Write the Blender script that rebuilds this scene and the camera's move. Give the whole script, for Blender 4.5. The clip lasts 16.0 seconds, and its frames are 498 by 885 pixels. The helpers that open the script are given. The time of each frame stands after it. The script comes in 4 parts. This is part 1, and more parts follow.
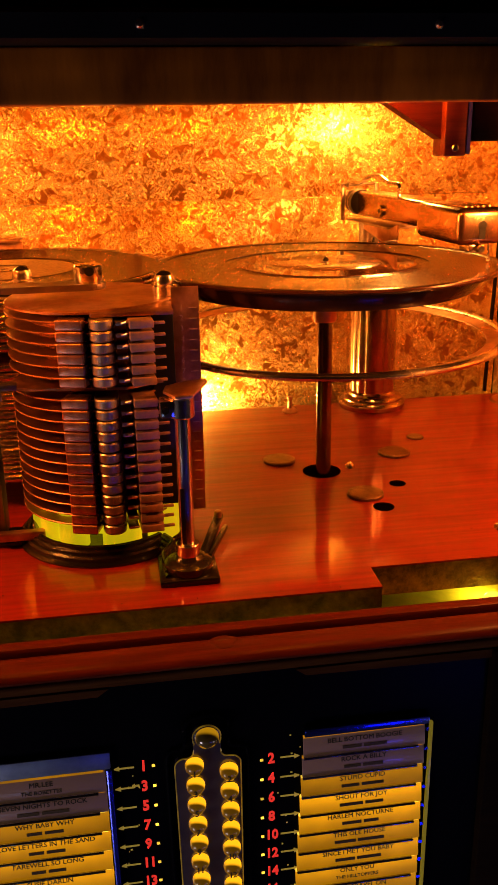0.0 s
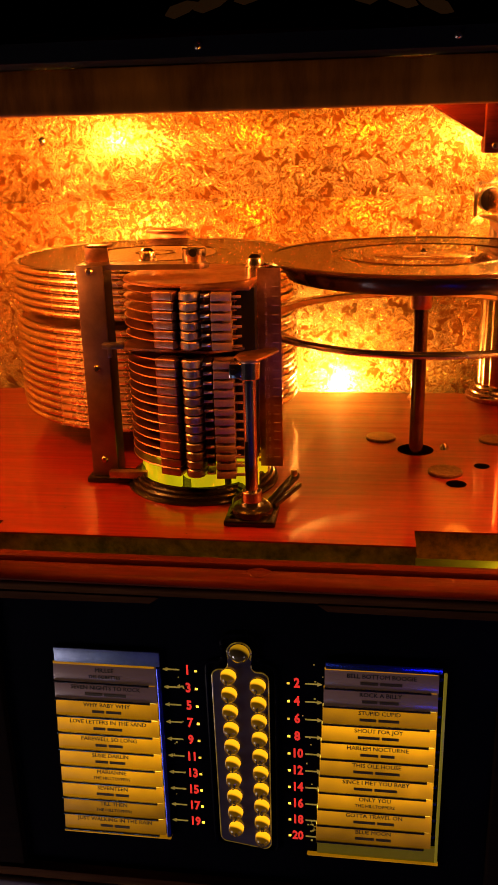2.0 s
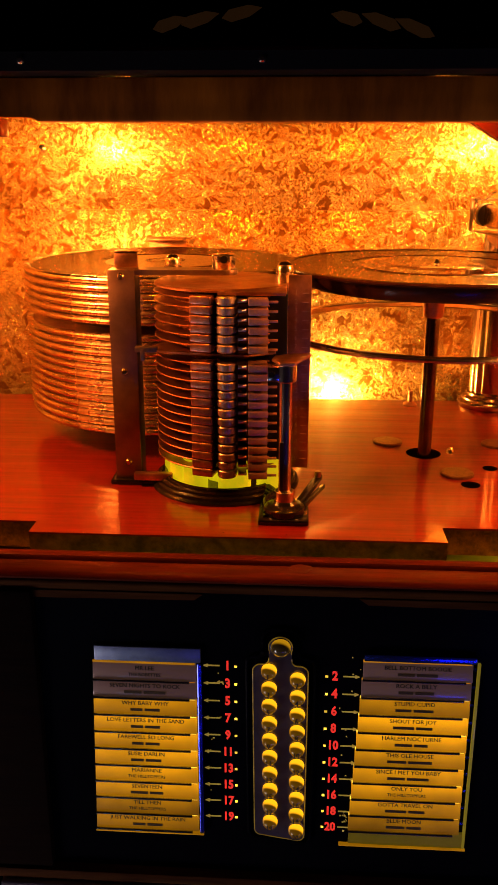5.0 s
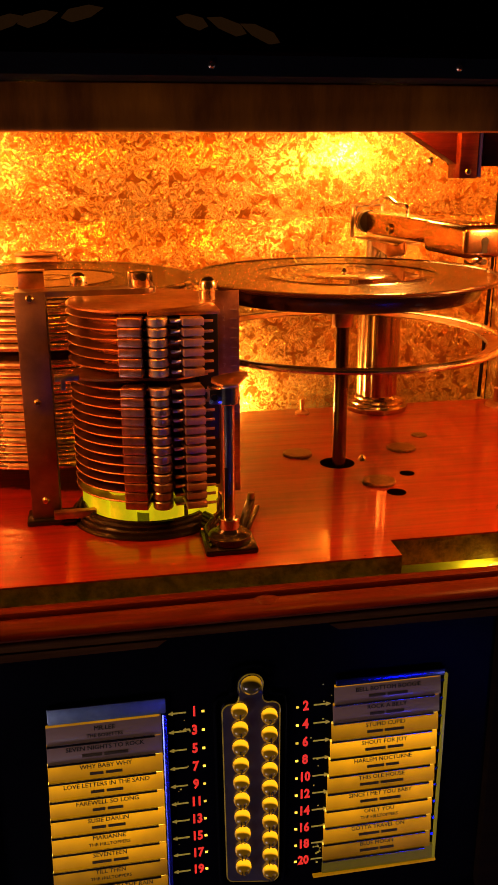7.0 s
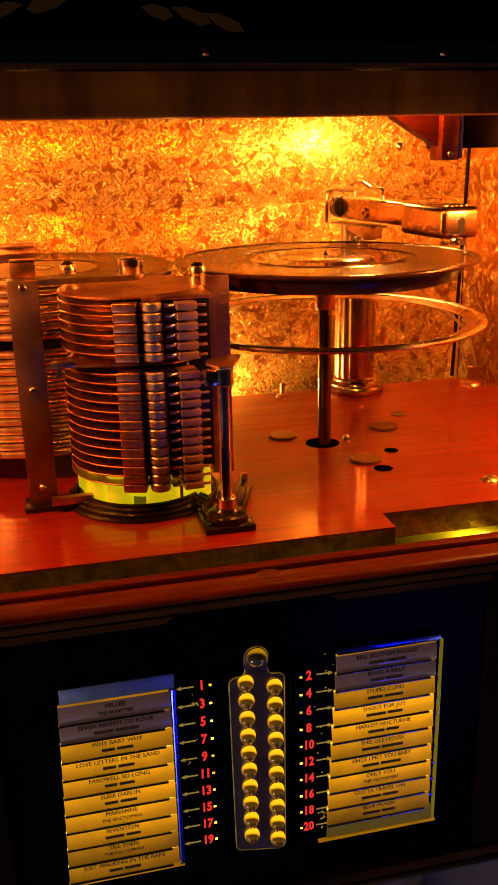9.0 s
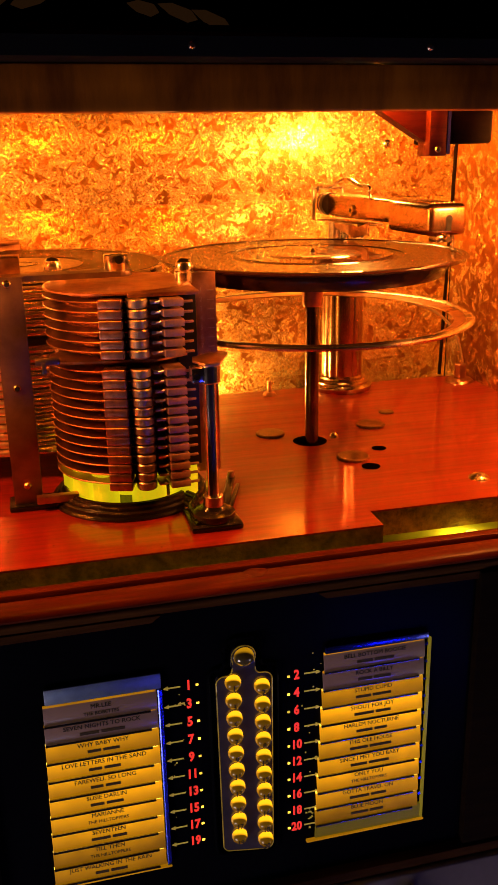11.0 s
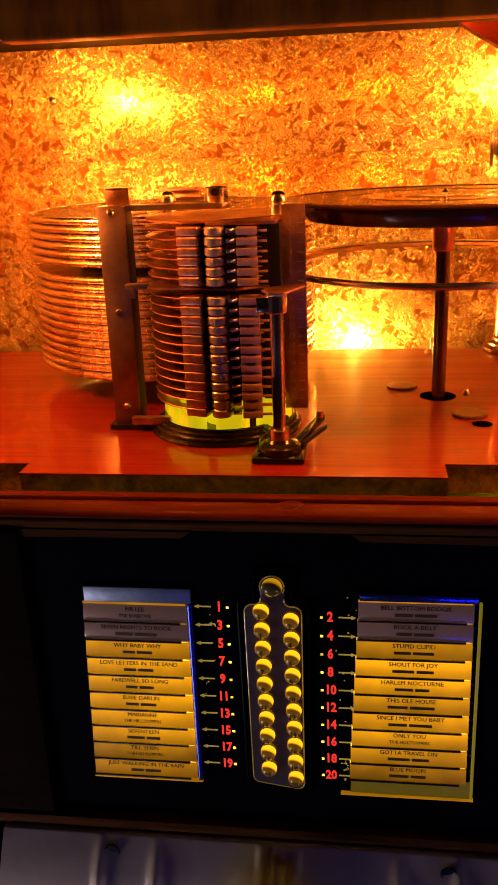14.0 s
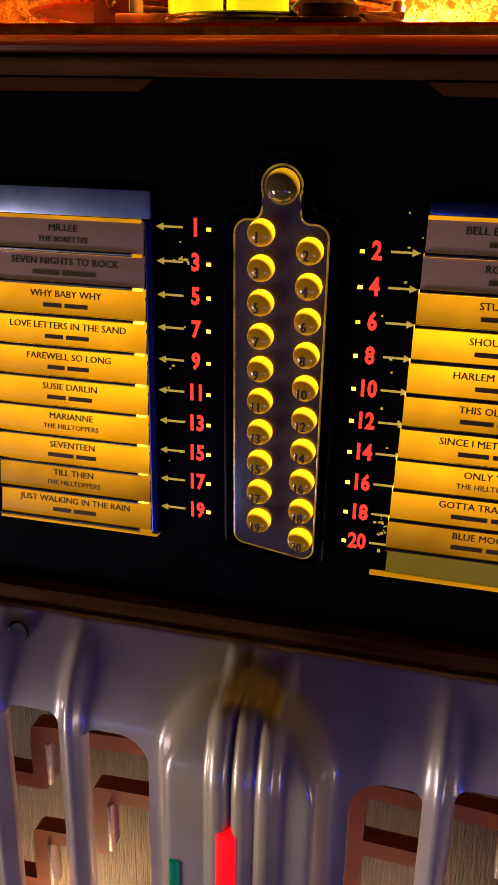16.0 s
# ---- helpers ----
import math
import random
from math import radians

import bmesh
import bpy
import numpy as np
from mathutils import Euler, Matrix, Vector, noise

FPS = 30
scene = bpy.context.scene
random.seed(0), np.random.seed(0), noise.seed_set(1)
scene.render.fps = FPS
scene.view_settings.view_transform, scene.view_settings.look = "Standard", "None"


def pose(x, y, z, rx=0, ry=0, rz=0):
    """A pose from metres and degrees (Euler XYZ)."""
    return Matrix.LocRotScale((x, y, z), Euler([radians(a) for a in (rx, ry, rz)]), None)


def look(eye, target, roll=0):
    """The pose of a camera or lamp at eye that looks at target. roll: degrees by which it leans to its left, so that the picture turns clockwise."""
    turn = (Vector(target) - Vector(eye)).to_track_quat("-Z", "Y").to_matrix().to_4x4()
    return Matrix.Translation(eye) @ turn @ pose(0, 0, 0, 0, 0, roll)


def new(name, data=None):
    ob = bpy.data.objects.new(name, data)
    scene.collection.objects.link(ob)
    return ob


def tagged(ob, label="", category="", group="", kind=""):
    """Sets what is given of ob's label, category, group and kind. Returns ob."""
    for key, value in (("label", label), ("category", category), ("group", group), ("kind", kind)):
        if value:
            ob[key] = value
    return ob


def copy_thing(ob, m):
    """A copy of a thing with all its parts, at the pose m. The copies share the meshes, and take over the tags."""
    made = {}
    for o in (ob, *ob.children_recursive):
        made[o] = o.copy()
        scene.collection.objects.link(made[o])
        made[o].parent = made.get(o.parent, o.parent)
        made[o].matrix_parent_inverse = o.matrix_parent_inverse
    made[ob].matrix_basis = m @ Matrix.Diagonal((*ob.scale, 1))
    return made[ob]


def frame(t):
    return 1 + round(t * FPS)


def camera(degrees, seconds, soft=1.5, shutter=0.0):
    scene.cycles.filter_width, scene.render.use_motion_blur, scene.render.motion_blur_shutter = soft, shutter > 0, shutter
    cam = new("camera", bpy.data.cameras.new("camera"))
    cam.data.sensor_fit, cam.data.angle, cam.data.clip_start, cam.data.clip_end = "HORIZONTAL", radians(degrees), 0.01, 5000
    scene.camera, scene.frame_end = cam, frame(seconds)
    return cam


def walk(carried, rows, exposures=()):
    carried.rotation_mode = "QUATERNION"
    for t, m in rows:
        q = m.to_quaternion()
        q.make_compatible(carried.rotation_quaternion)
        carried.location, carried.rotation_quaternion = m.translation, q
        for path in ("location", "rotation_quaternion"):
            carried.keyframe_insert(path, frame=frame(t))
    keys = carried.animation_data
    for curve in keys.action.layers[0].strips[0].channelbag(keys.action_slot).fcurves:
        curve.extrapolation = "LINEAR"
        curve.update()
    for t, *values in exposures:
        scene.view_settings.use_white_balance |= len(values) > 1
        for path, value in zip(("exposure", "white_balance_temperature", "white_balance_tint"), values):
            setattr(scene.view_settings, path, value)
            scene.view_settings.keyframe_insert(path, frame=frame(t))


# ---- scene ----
cam = camera(31.9, 16.0)
PATH = [
    (0, (-0.032, -0.395, 1.251), (0.245, 1.47, 0.584), -1.0),
    (0.5, (-0.03, -0.4, 1.253), (0.149, 1.478, 0.588), -1.8),
    (1, (0.007, -0.412, 1.255), (-0.031, 1.475, 0.595), -2.7),
    (1.5, (0.068, -0.44, 1.249), (-0.123, 1.441, 0.597), -1.6),
    (2, (0.079, -0.474, 1.247), (-0.193, 1.398, 0.598), -1.5),
    (2.5, (0.06, -0.52, 1.249), (-0.192, 1.357, 0.605), -1.2),
    (3, (0.033, -0.534, 1.252), (-0.196, 1.348, 0.615), -0.6),
    (3.5, (0.022, -0.543, 1.253), (-0.16, 1.346, 0.623), -0.2),
    (6, (-0.021, -0.466, 1.239), (0.003, 1.438, 0.629), 0.4),
    (6.5, (-0.055, -0.461, 1.248), (0.172, 1.433, 0.645), -0.0),
    (7, (-0.081, -0.46, 1.249), (0.25, 1.415, 0.635), -0.3),
    (7.5, (-0.094, -0.461, 1.243), (0.288, 1.403, 0.626), -0.5),
    (8, (-0.104, -0.463, 1.244), (0.301, 1.395, 0.626), -1.6),
    (8.5, (-0.107, -0.468, 1.246), (0.306, 1.386, 0.621), -1.5),
    (9, (-0.108, -0.471, 1.246), (0.313, 1.379, 0.614), -1.3),
    (11.5, (-0.106, -0.464, 1.241), (0.345, 1.378, 0.606), -1.1),
    (12, (-0.097, -0.459, 1.236), (0.348, 1.384, 0.598), -1.0),
    (12.5, (-0.056, -0.455, 1.233), (0.248, 1.415, 0.593), -1.9),
    (13, (0.0, -0.471, 1.23), (0.098, 1.421, 0.589), -1.9),
    (13.5, (0.045, -0.482, 1.221), (-0.093, 1.407, 0.58), -1.6),
    (14, (0.058, -0.486, 1.206), (-0.206, 1.387, 0.556), -2.3),
    (14.5, (0.082, -0.434, 1.168), (-0.253, 1.4, 0.446), -1.2),
    (15, (0.088, -0.371, 1.113), (-0.342, 1.417, 0.328), -0.0),
    (15.5, (0.077, -0.329, 1.03), (-0.366, 1.454, 0.241), -0.1),
    (16, (0.071, -0.33, 0.969), (-0.378, 1.481, 0.249), 1.1),
]
walk(cam, [(t, look(eye, target, roll)) for t, eye, target, roll in PATH], [(0, -0.15), (3.5, -0.15), (6, -0.08), (9, -0.05), (11.5, 0.12), (14, 0.12), (15, 0.36), (15.5, 0.66), (16, 0.85)])


# ---- world and lights ----
world = bpy.data.worlds.new("dark_room")
world.use_nodes = True
world.node_tree.nodes["Background"].inputs[0].default_value = (0.05, 0.05, 0.12, 1)
world.node_tree.nodes["Background"].inputs[1].default_value = 0.02
scene.world = world
scene.view_settings.exposure = 0.0

AMBER = (1.0, 0.225, 0.006)


def lamp(name, kind, place, watts, color, size=0.01, target=None, size_y=None):
    d = bpy.data.lights.new(name, kind)
    d.energy, d.color = watts, color
    if kind == "AREA":
        d.size = size
        if size_y:
            d.shape, d.size_y = "RECTANGLE", size_y
    else:
        d.shadow_soft_size = size
    ob = new(name, d)
    ob.matrix_world = look(place, target) if target else Matrix.Translation(place)
    return ob


# amber bulbs behind the two jambs
lamp("bulb_light", "POINT", (-0.312, 0.062, 1.236), 5.0, (1.0, 0.262, 0.038), 0.024)
lamp("bulb_light", "POINT", (0.296, 0.062, 1.244), 5.8, (1.0, 0.262, 0.038), 0.024)
# weaker fill lights added near the gilded wall for its bright spots; no bulbs there
lamp("bulb_light", "POINT", (-0.215, 0.385, 1.258), 1.4, (1.0, 0.375, 0.05), 0.012)
lamp("bulb_light", "POINT", (0.216, 0.38, 1.262), 1.8, (1.0, 0.385, 0.055), 0.012)
# fill lights added behind the top rail, unseen, to brighten deck and selector
lamp("bulb_light", "POINT", (-0.11, 0.064, 1.282), 0.9, AMBER, 0.016)
lamp("bulb_light", "POINT", (0.10, 0.064, 1.282), 0.9, AMBER, 0.016)
# bulb in the slot behind the deck
lamp("bulb_light", "POINT", (0.045, 0.428, 0.993), 3.9, (1.0, 0.45, 0.08), 0.008)
# yellow bulb under the deck, at the front
lamp("bulb_light", "POINT", (0.187, 0.075, 0.977), 0.05, (1.0, 0.75, 0.05), 0.004)
# warm bulbs inside the grille
lamp("bulb_light", "POINT", (-0.13, -0.008, 0.47), 0.75, (1.0, 0.6, 0.28), 0.008)
lamp("bulb_light", "POINT", (0.075, -0.008, 0.47), 0.55, (1.0, 0.6, 0.36), 0.008)
# the room's blue lights, inferred from reflections
lamp("blue_room_light", "AREA", (0.66, -1.25, 0.14), 1.5, (0.02, 0.03, 1.0), 0.36, (0, 0, 0.95), 0.10)
lamp("pale_blue_room_light", "AREA", (-0.50, -1.25, 0.21), 0.16, (0.3, 0.5, 1.0), 0.3, (0, 0, 0.95), 0.12)
# low fill lights added in the room to brighten the grille
lamp("room_light", "AREA", (-1.1, -0.62, 0.13), 7.5, (1.0, 0.8, 0.82), 0.45, (0, 0, 0.68))
lamp("room_light", "AREA", (1.15, -0.72, 0.08), 1.4, (1.0, 0.8, 0.72), 0.3, (0, 0, 0.66))
# added area light in the slot before the deck, to yellow its edge
lamp("slot_light", "AREA", (-0.03, 0.0388, 0.966), 0.11, (1.0, 0.66, 0.04), 0.28, (-0.03, 0.0389, 1.2), 0.004)


# ---- materials ----
def mat(name, color, rough=0.5, metal=0.0, color2=None, scale=60.0, bump=0.0, bump_scale=None, spots=0.0, emit=None, strength=0.0, stretch=(1, 1, 1), coat=0.0, rough_var=0.0):
    m = bpy.data.materials.new(name)
    m.use_nodes = True
    nt = m.node_tree
    b = nt.nodes["Principled BSDF"]
    b.inputs["Roughness"].default_value = rough
    b.inputs["Metallic"].default_value = metal
    b.inputs["Coat Weight"].default_value = coat
    b.inputs["Coat Roughness"].default_value = 0.08
    tc = nt.nodes.new("ShaderNodeTexCoord")
    mp = nt.nodes.new("ShaderNodeMapping")
    mp.inputs["Scale"].default_value = stretch
    nt.links.new(tc.outputs["Object"], mp.inputs[0])
    n1 = nt.nodes.new("ShaderNodeTexNoise")
    n1.inputs["Scale"].default_value, n1.inputs["Detail"].default_value, n1.inputs["Roughness"].default_value = scale, 6, 0.65
    nt.links.new(mp.outputs[0], n1.inputs["Vector"])
    c2 = color2 or tuple(0.72 * c for c in color)
    ramp = nt.nodes.new("ShaderNodeValToRGB")
    ramp.color_ramp.elements[0].position, ramp.color_ramp.elements[1].position = 0.35, 0.65
    ramp.color_ramp.elements[0].color, ramp.color_ramp.elements[1].color = (*c2, 1), (*color, 1)
    nt.links.new(n1.outputs[0], ramp.inputs[0])
    nt.links.new(ramp.outputs[0], b.inputs["Base Color"])
    if rough_var:
        n3 = nt.nodes.new("ShaderNodeTexNoise")
        n3.inputs["Scale"].default_value = scale * 0.35
        nt.links.new(mp.outputs[0], n3.inputs["Vector"])
        mr = nt.nodes.new("ShaderNodeMapRange")
        mr.inputs[1].default_value, mr.inputs[2].default_value = 0.3, 0.7
        mr.inputs[3].default_value, mr.inputs[4].default_value = max(0.02, rough - rough_var), min(1, rough + rough_var)
        nt.links.new(n3.outputs[0], mr.inputs[0])
        nt.links.new(mr.outputs[0], b.inputs["Roughness"])
    if bump:
        n2 = nt.nodes.new("ShaderNodeTexNoise")
        n2.inputs["Scale"].default_value, n2.inputs["Detail"].default_value = bump_scale or scale * 3, 5
        nt.links.new(mp.outputs[0], n2.inputs["Vector"])
        bm = nt.nodes.new("ShaderNodeBump")
        bm.inputs["Strength"].default_value, bm.inputs["Distance"].default_value = bump, 0.001
        nt.links.new(n2.outputs[0], bm.inputs["Height"])
        nt.links.new(bm.outputs[0], b.inputs["Normal"])
    if emit:
        b.inputs["Emission Color"].default_value = (*emit, 1)
        b.inputs["Emission Strength"].default_value = strength
    return m


def gold_leaf(name, worn=0.0):
    m = bpy.data.materials.new(name)
    m.use_nodes = True
    nt = m.node_tree
    b = nt.nodes["Principled BSDF"]
    L = nt.links.new
    N = nt.nodes.new
    tc = N("ShaderNodeTexCoord")

    def noise_tex(scale, detail=4.0, rough=0.6, dist=0.0):
        n = N("ShaderNodeTexNoise")
        n.inputs["Scale"].default_value, n.inputs["Detail"].default_value = scale, detail
        n.inputs["Roughness"].default_value, n.inputs["Distortion"].default_value = rough, dist
        L(tc.outputs["Object"], n.inputs["Vector"])
        return n

    def ramp(src, stops):
        r = N("ShaderNodeValToRGB")
        while len(r.color_ramp.elements) < len(stops):
            r.color_ramp.elements.new(0.5)
        for e, (p, c) in zip(r.color_ramp.elements, stops):
            e.position, e.color = p, (*c, 1)
        L(src, r.inputs[0])
        return r

    def mix(kind, fac, a, c):
        x = N("ShaderNodeMix")
        x.data_type, x.blend_type = "RGBA", kind
        if isinstance(fac, float):
            x.inputs[0].default_value = fac
        else:
            L(fac, x.inputs[0])
        L(a, x.inputs[6])
        L(c, x.inputs[7])
        return x.outputs[2]

    def math_node(op, a, c=0.0, d=0.0):
        n = N("ShaderNodeMath")
        n.operation = op
        for i, v in enumerate((a, c, d)):
            if isinstance(v, float):
                n.inputs[i].default_value = v
            else:
                L(v, n.inputs[i])
        return n.outputs[0]

    def ranged(src, a0, a1, b0, b1):
        r = N("ShaderNodeMapRange")
        r.interpolation_type = "SMOOTHSTEP"
        for i, v in enumerate((a0, a1, b0, b1)):
            r.inputs[1 + i].default_value = v
        L(src, r.inputs[0])
        return r.outputs[0]

    def crinkle(scale, detail, dist, thin):
        """Thin wandering wrinkles where the leaf has puckered."""
        n = noise_tex(scale, detail, 0.5, dist)
        return ranged(math_node("ABSOLUTE", math_node("SUBTRACT", n.outputs[0], 0.5)), thin * 0.4, thin, 1.0, 0.0)
    # torn flakes: cells with ragged borders
    ragged = noise_tex(150, 3, 0.6)
    shift = N("ShaderNodeVectorMath")
    shift.operation = "MULTIPLY_ADD"
    L(ragged.outputs[1], shift.inputs[0])
    shift.inputs[1].default_value = (0.016, 0.016, 0.016)
    L(tc.outputs["Object"], shift.inputs[2])
    cells = N("ShaderNodeTexVoronoi")
    cells.inputs["Scale"].default_value = 170
    L(shift.outputs[0], cells.inputs["Vector"])
    pick = N("ShaderNodeSeparateColor")
    L(cells.outputs["Color"], pick.inputs[0])
    broad = noise_tex(20, 3, 0.55, 0.5)
    mid = noise_tex(84, 5, 0.65, 0.8)
    worm = math_node("MAXIMUM", crinkle(245, 2.5, 1.1, 0.075), math_node("MULTIPLY", crinkle(380, 2, 0.9, 0.07), 0.9))
    cover = ranged(math_node("ADD", mid.outputs[0], math_node("MULTIPLY", math_node("SUBTRACT", pick.outputs[1], 0.5), 0.22)), 0.36 + worn, 0.46 + worn, 0.08, 1.0)
    flake = math_node("MULTIPLY_ADD", ranged(pick.outputs[0], 0.55, 0.62, 0.0, 1.0), 0.16, math_node("MULTIPLY", ranged(mid.outputs[0], 0.50, 0.56, 0.0, 1.0), 0.16))
    tone = math_node("ADD", math_node("MULTIPLY", math_node("MULTIPLY", worm, cover), 0.62), math_node("ADD", flake, math_node("MULTIPLY", math_node("SUBTRACT", broad.outputs[0], 0.5), 0.34)))
    leaf = ramp(tone, [(0.0, (0.34, 0.125, 0.024)), (0.2, (0.44, 0.19, 0.04)), (0.48, (0.78, 0.46, 0.14)), (0.78, (1.0, 0.82, 0.40))])
    bare = math_node("MULTIPLY", ranged(pick.outputs[2], 0.06, 0.08, 1.0, 0.0), ranged(broad.outputs[0], 0.45, 0.55, 1.0, 0.2))
    hole = ramp(bare, [(0.45, (1.0, 1.0, 1.0)), (0.6, (0.76, 0.64, 0.58))])
    L(mix("MULTIPLY", 1.0, leaf.outputs[0], hole.outputs[0]), b.inputs["Base Color"])
    b.inputs["Metallic"].default_value = 0.85
    L(ranged(tone, 0.0, 0.7, 0.33, 0.22), b.inputs["Roughness"])
    bm = N("ShaderNodeBump")
    bm.inputs["Strength"].default_value, bm.inputs["Distance"].default_value = 0.6, 0.0006
    L(math_node("MULTIPLY_ADD", mid.outputs[0], 0.35, tone), bm.inputs["Height"])
    L(bm.outputs[0], b.inputs["Normal"])
    return m


GOLD = gold_leaf("gold_leaf")
SIDE_GOLD = gold_leaf("worn_gold_leaf", 0.14)
MAHOGANY = mat("mahogany_veneer", (0.27, 0.014, 0.006), 0.36, 0, (0.15, 0.007, 0.003), 26, 0.12, 260, stretch=(0.45, 8, 6), coat=0.6, rough_var=0.07)
RED_WOOD = mat("red_lacquered_wood", (0.11, 0.017, 0.007), 0.34, 0, (0.06, 0.009, 0.004), 40, 0.2, 150, stretch=(0.5, 6, 6))
BROWN_WOOD = mat("dull_brown_wood", (0.085, 0.03, 0.008), 0.6, 0, (0.045, 0.015, 0.004), 35, 0.2, 170, stretch=(0.5, 6, 6))
EDGE = mat("gilded_board_edge", (0.26, 0.18, 0.025), 0.35, 0.3, (0.06, 0.045, 0.009), 85, 0.9, 420)
DARK_WOOD = mat("dark_stained_wood", (0.012, 0.005, 0.0022), 0.7, 0, (0.006, 0.0025, 0.0015), 30, 0.2, 200, stretch=(0.5, 5, 5))
RAIL_PAINT = mat("olive_brown_veneer", (0.46, 0.13, 0.006), 0.5, 0.0, (0.17, 0.042, 0.003), 22, 0.2, 160, stretch=(1.6, 1, 0.35))
BLACK = mat("black_enamel", (0.006, 0.006, 0.007), 0.35, 0, (0.004, 0.004, 0.004), 40)
BLACK_GLASS = mat("black_glass", (0.0035, 0.0035, 0.0055), 0.25, 0, (0.0028, 0.0026, 0.004), 30)
CAST_BLACK = mat("black_cast_iron", (0.015, 0.011, 0.01), 0.2, 0.0, (0.008, 0.006, 0.006), 120, 0.25, 500)
CHROME = mat("worn_chrome", (0.85, 0.76, 0.68), 0.22, 1.0, (0.62, 0.56, 0.5), 70, 0.06, 300, rough_var=0.08)
STEEL = mat("brushed_steel", (0.5, 0.42, 0.37), 0.36, 1.0, (0.33, 0.26, 0.22), 60, 0.1, 400, rough_var=0.1)
COPPER = mat("tarnished_copper", (0.66, 0.37, 0.24), 0.38, 1.0, (0.42, 0.21, 0.13), 90, 0.15, 400, rough_var=0.12)
ALU = mat("polished_tray_rim", (0.95, 0.8, 0.62), 0.27, 1.0, (0.74, 0.56, 0.42), 120, 0.05, 500, rough_var=0.07)
DISC_METAL = mat("dark_bronze_discs", (0.55, 0.25, 0.15), 0.42, 1.0, (0.36, 0.15, 0.09), 110, 0.15, 400, rough_var=0.1)
KEY_COPPER = mat("worn_violet_copper", (0.62, 0.31, 0.21), 0.3, 0.95, (0.36, 0.17, 0.13), 140, 0.15, 500, rough_var=0.1)
KEY_METAL = mat("violet_grey_keys", (0.5, 0.27, 0.21), 0.5, 0.6, (0.26, 0.18, 0.18), 130, 0.1, 500)
SHELLAC = mat("black_shellac", (0.045, 0.013, 0.006), 0.2, 0, (0.03, 0.011, 0.005), 60)
FELT = mat("brown_felt", (0.06, 0.03, 0.016), 0.85, 0, (0.04, 0.02, 0.01), 200, 0.4, 900)
LABEL = mat("speckled_gold_label", (0.55, 0.32, 0.12), 0.5, 0.3, (0.2, 0.09, 0.03), 420)
LABEL_RED = mat("dark_red_label", (0.06, 0.022, 0.012), 0.05, 0.1, (0.09, 0.03, 0.015), 80)
HEADMETAL = mat("worn_nickel", (0.66, 0.42, 0.25), 0.2, 1.0, (0.48, 0.28, 0.16), 50, 0.06, 300, rough_var=0.06)
DULL_STEEL = mat("dull_dark_steel", (0.3, 0.2, 0.16), 0.42, 1.0, (0.2, 0.13, 0.11), 50, 0.12, 300, rough_var=0.1)
SHAFT = mat("dark_steel_shaft", (0.24, 0.16, 0.13), 0.26, 1.0, (0.15, 0.10, 0.085), 60, 0.05, 400)
PILLAR = mat("coppery_chrome", (0.62, 0.40, 0.27), 0.2, 1.0, (0.46, 0.27, 0.17), 60, 0.05, 300, rough_var=0.06)
GRILLE = mat("grey_lilac_enamel", (0.57, 0.48, 0.41), 0.3, 0.1, (0.43, 0.35, 0.29), 25, 0.12, 120, coat=0.6)
CLOTH = mat("woven_grille_cloth", (0.062, 0.03, 0.009), 0.65, 0, (0.005, 0.0025, 0.001), 190, 0.9, 420, stretch=(2.4, 1, 0.16))
FRET = mat("brown_fretwork_board", (0.33, 0.085, 0.026), 0.5, 0, (0.25, 0.062, 0.02), 60, 0.15, 300)
RED_GLOW = mat("red_backlit_plastic", (0.6, 0.01, 0.01), 0.35, 0, emit=(1.0, 0.003, 0.006), strength=0.7)
RED_DIGIT = mat("red_backlit_digit", (0.6, 0.02, 0.01), 0.4, 0, emit=(1.0, 0.04, 0.025), strength=0.75)
GREEN_PLASTIC = mat("green_plastic", (0.0, 0.1, 0.05), 0.3, 0, emit=(0.0, 0.3, 0.15), strength=0.15)
# Arrows and flecks carry added emission; no lamp stands behind them.
ARROW = mat("cream_arrow_glow", (0.5, 0.4, 0.12), 0.5, 0, emit=(0.6, 0.4, 0.05), strength=0.35)
INK = mat("black_ink", (0.02, 0.012, 0.01), 0.6)
INK_SOFT = mat("brown_ink", (0.09, 0.05, 0.012), 0.6)

HOLE_SHADE = mat("hole_shade", (0.002, 0.001, 0.001), 1.0)
HOLE_SHADE.node_tree.nodes["Principled BSDF"].inputs["Specular IOR Level"].default_value = 0.0
BLACK_GLASS.node_tree.nodes["Principled BSDF"].inputs["Specular IOR Level"].default_value = 0.01
DARK_WOOD.node_tree.nodes["Principled BSDF"].inputs["Specular IOR Level"].default_value = 0.03
SHELLAC.node_tree.nodes["Principled BSDF"].inputs["Specular IOR Level"].default_value = 0.14
LABEL_RED.node_tree.nodes["Principled BSDF"].inputs["Specular IOR Level"].default_value = 0.6
DULL_COPPER = mat("disc_gap_copper", (0.26, 0.11, 0.06), 0.5, 0.8, (0.17, 0.07, 0.04), 90)
STRIP = mat("backlit_yellow_card", (0.12, 0.065, 0.012), 0.5, 0, (0.10, 0.05, 0.01), 80, emit=(1.0, 0.385, 0.003), strength=0.62)
# Same cards with hardly any backlight; the dimness is put into the colour.
STRIP_DIM = mat("unlit_mauve_card", (0.26, 0.15, 0.16), 0.35, 0, (0.26, 0.15, 0.14), 80, coat=0.4, emit=(0.5, 0.25, 0.12), strength=0.06)
# Backlight leaking past each card's top is painted as emission.
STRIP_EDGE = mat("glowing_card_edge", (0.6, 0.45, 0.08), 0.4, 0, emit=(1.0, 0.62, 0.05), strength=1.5)
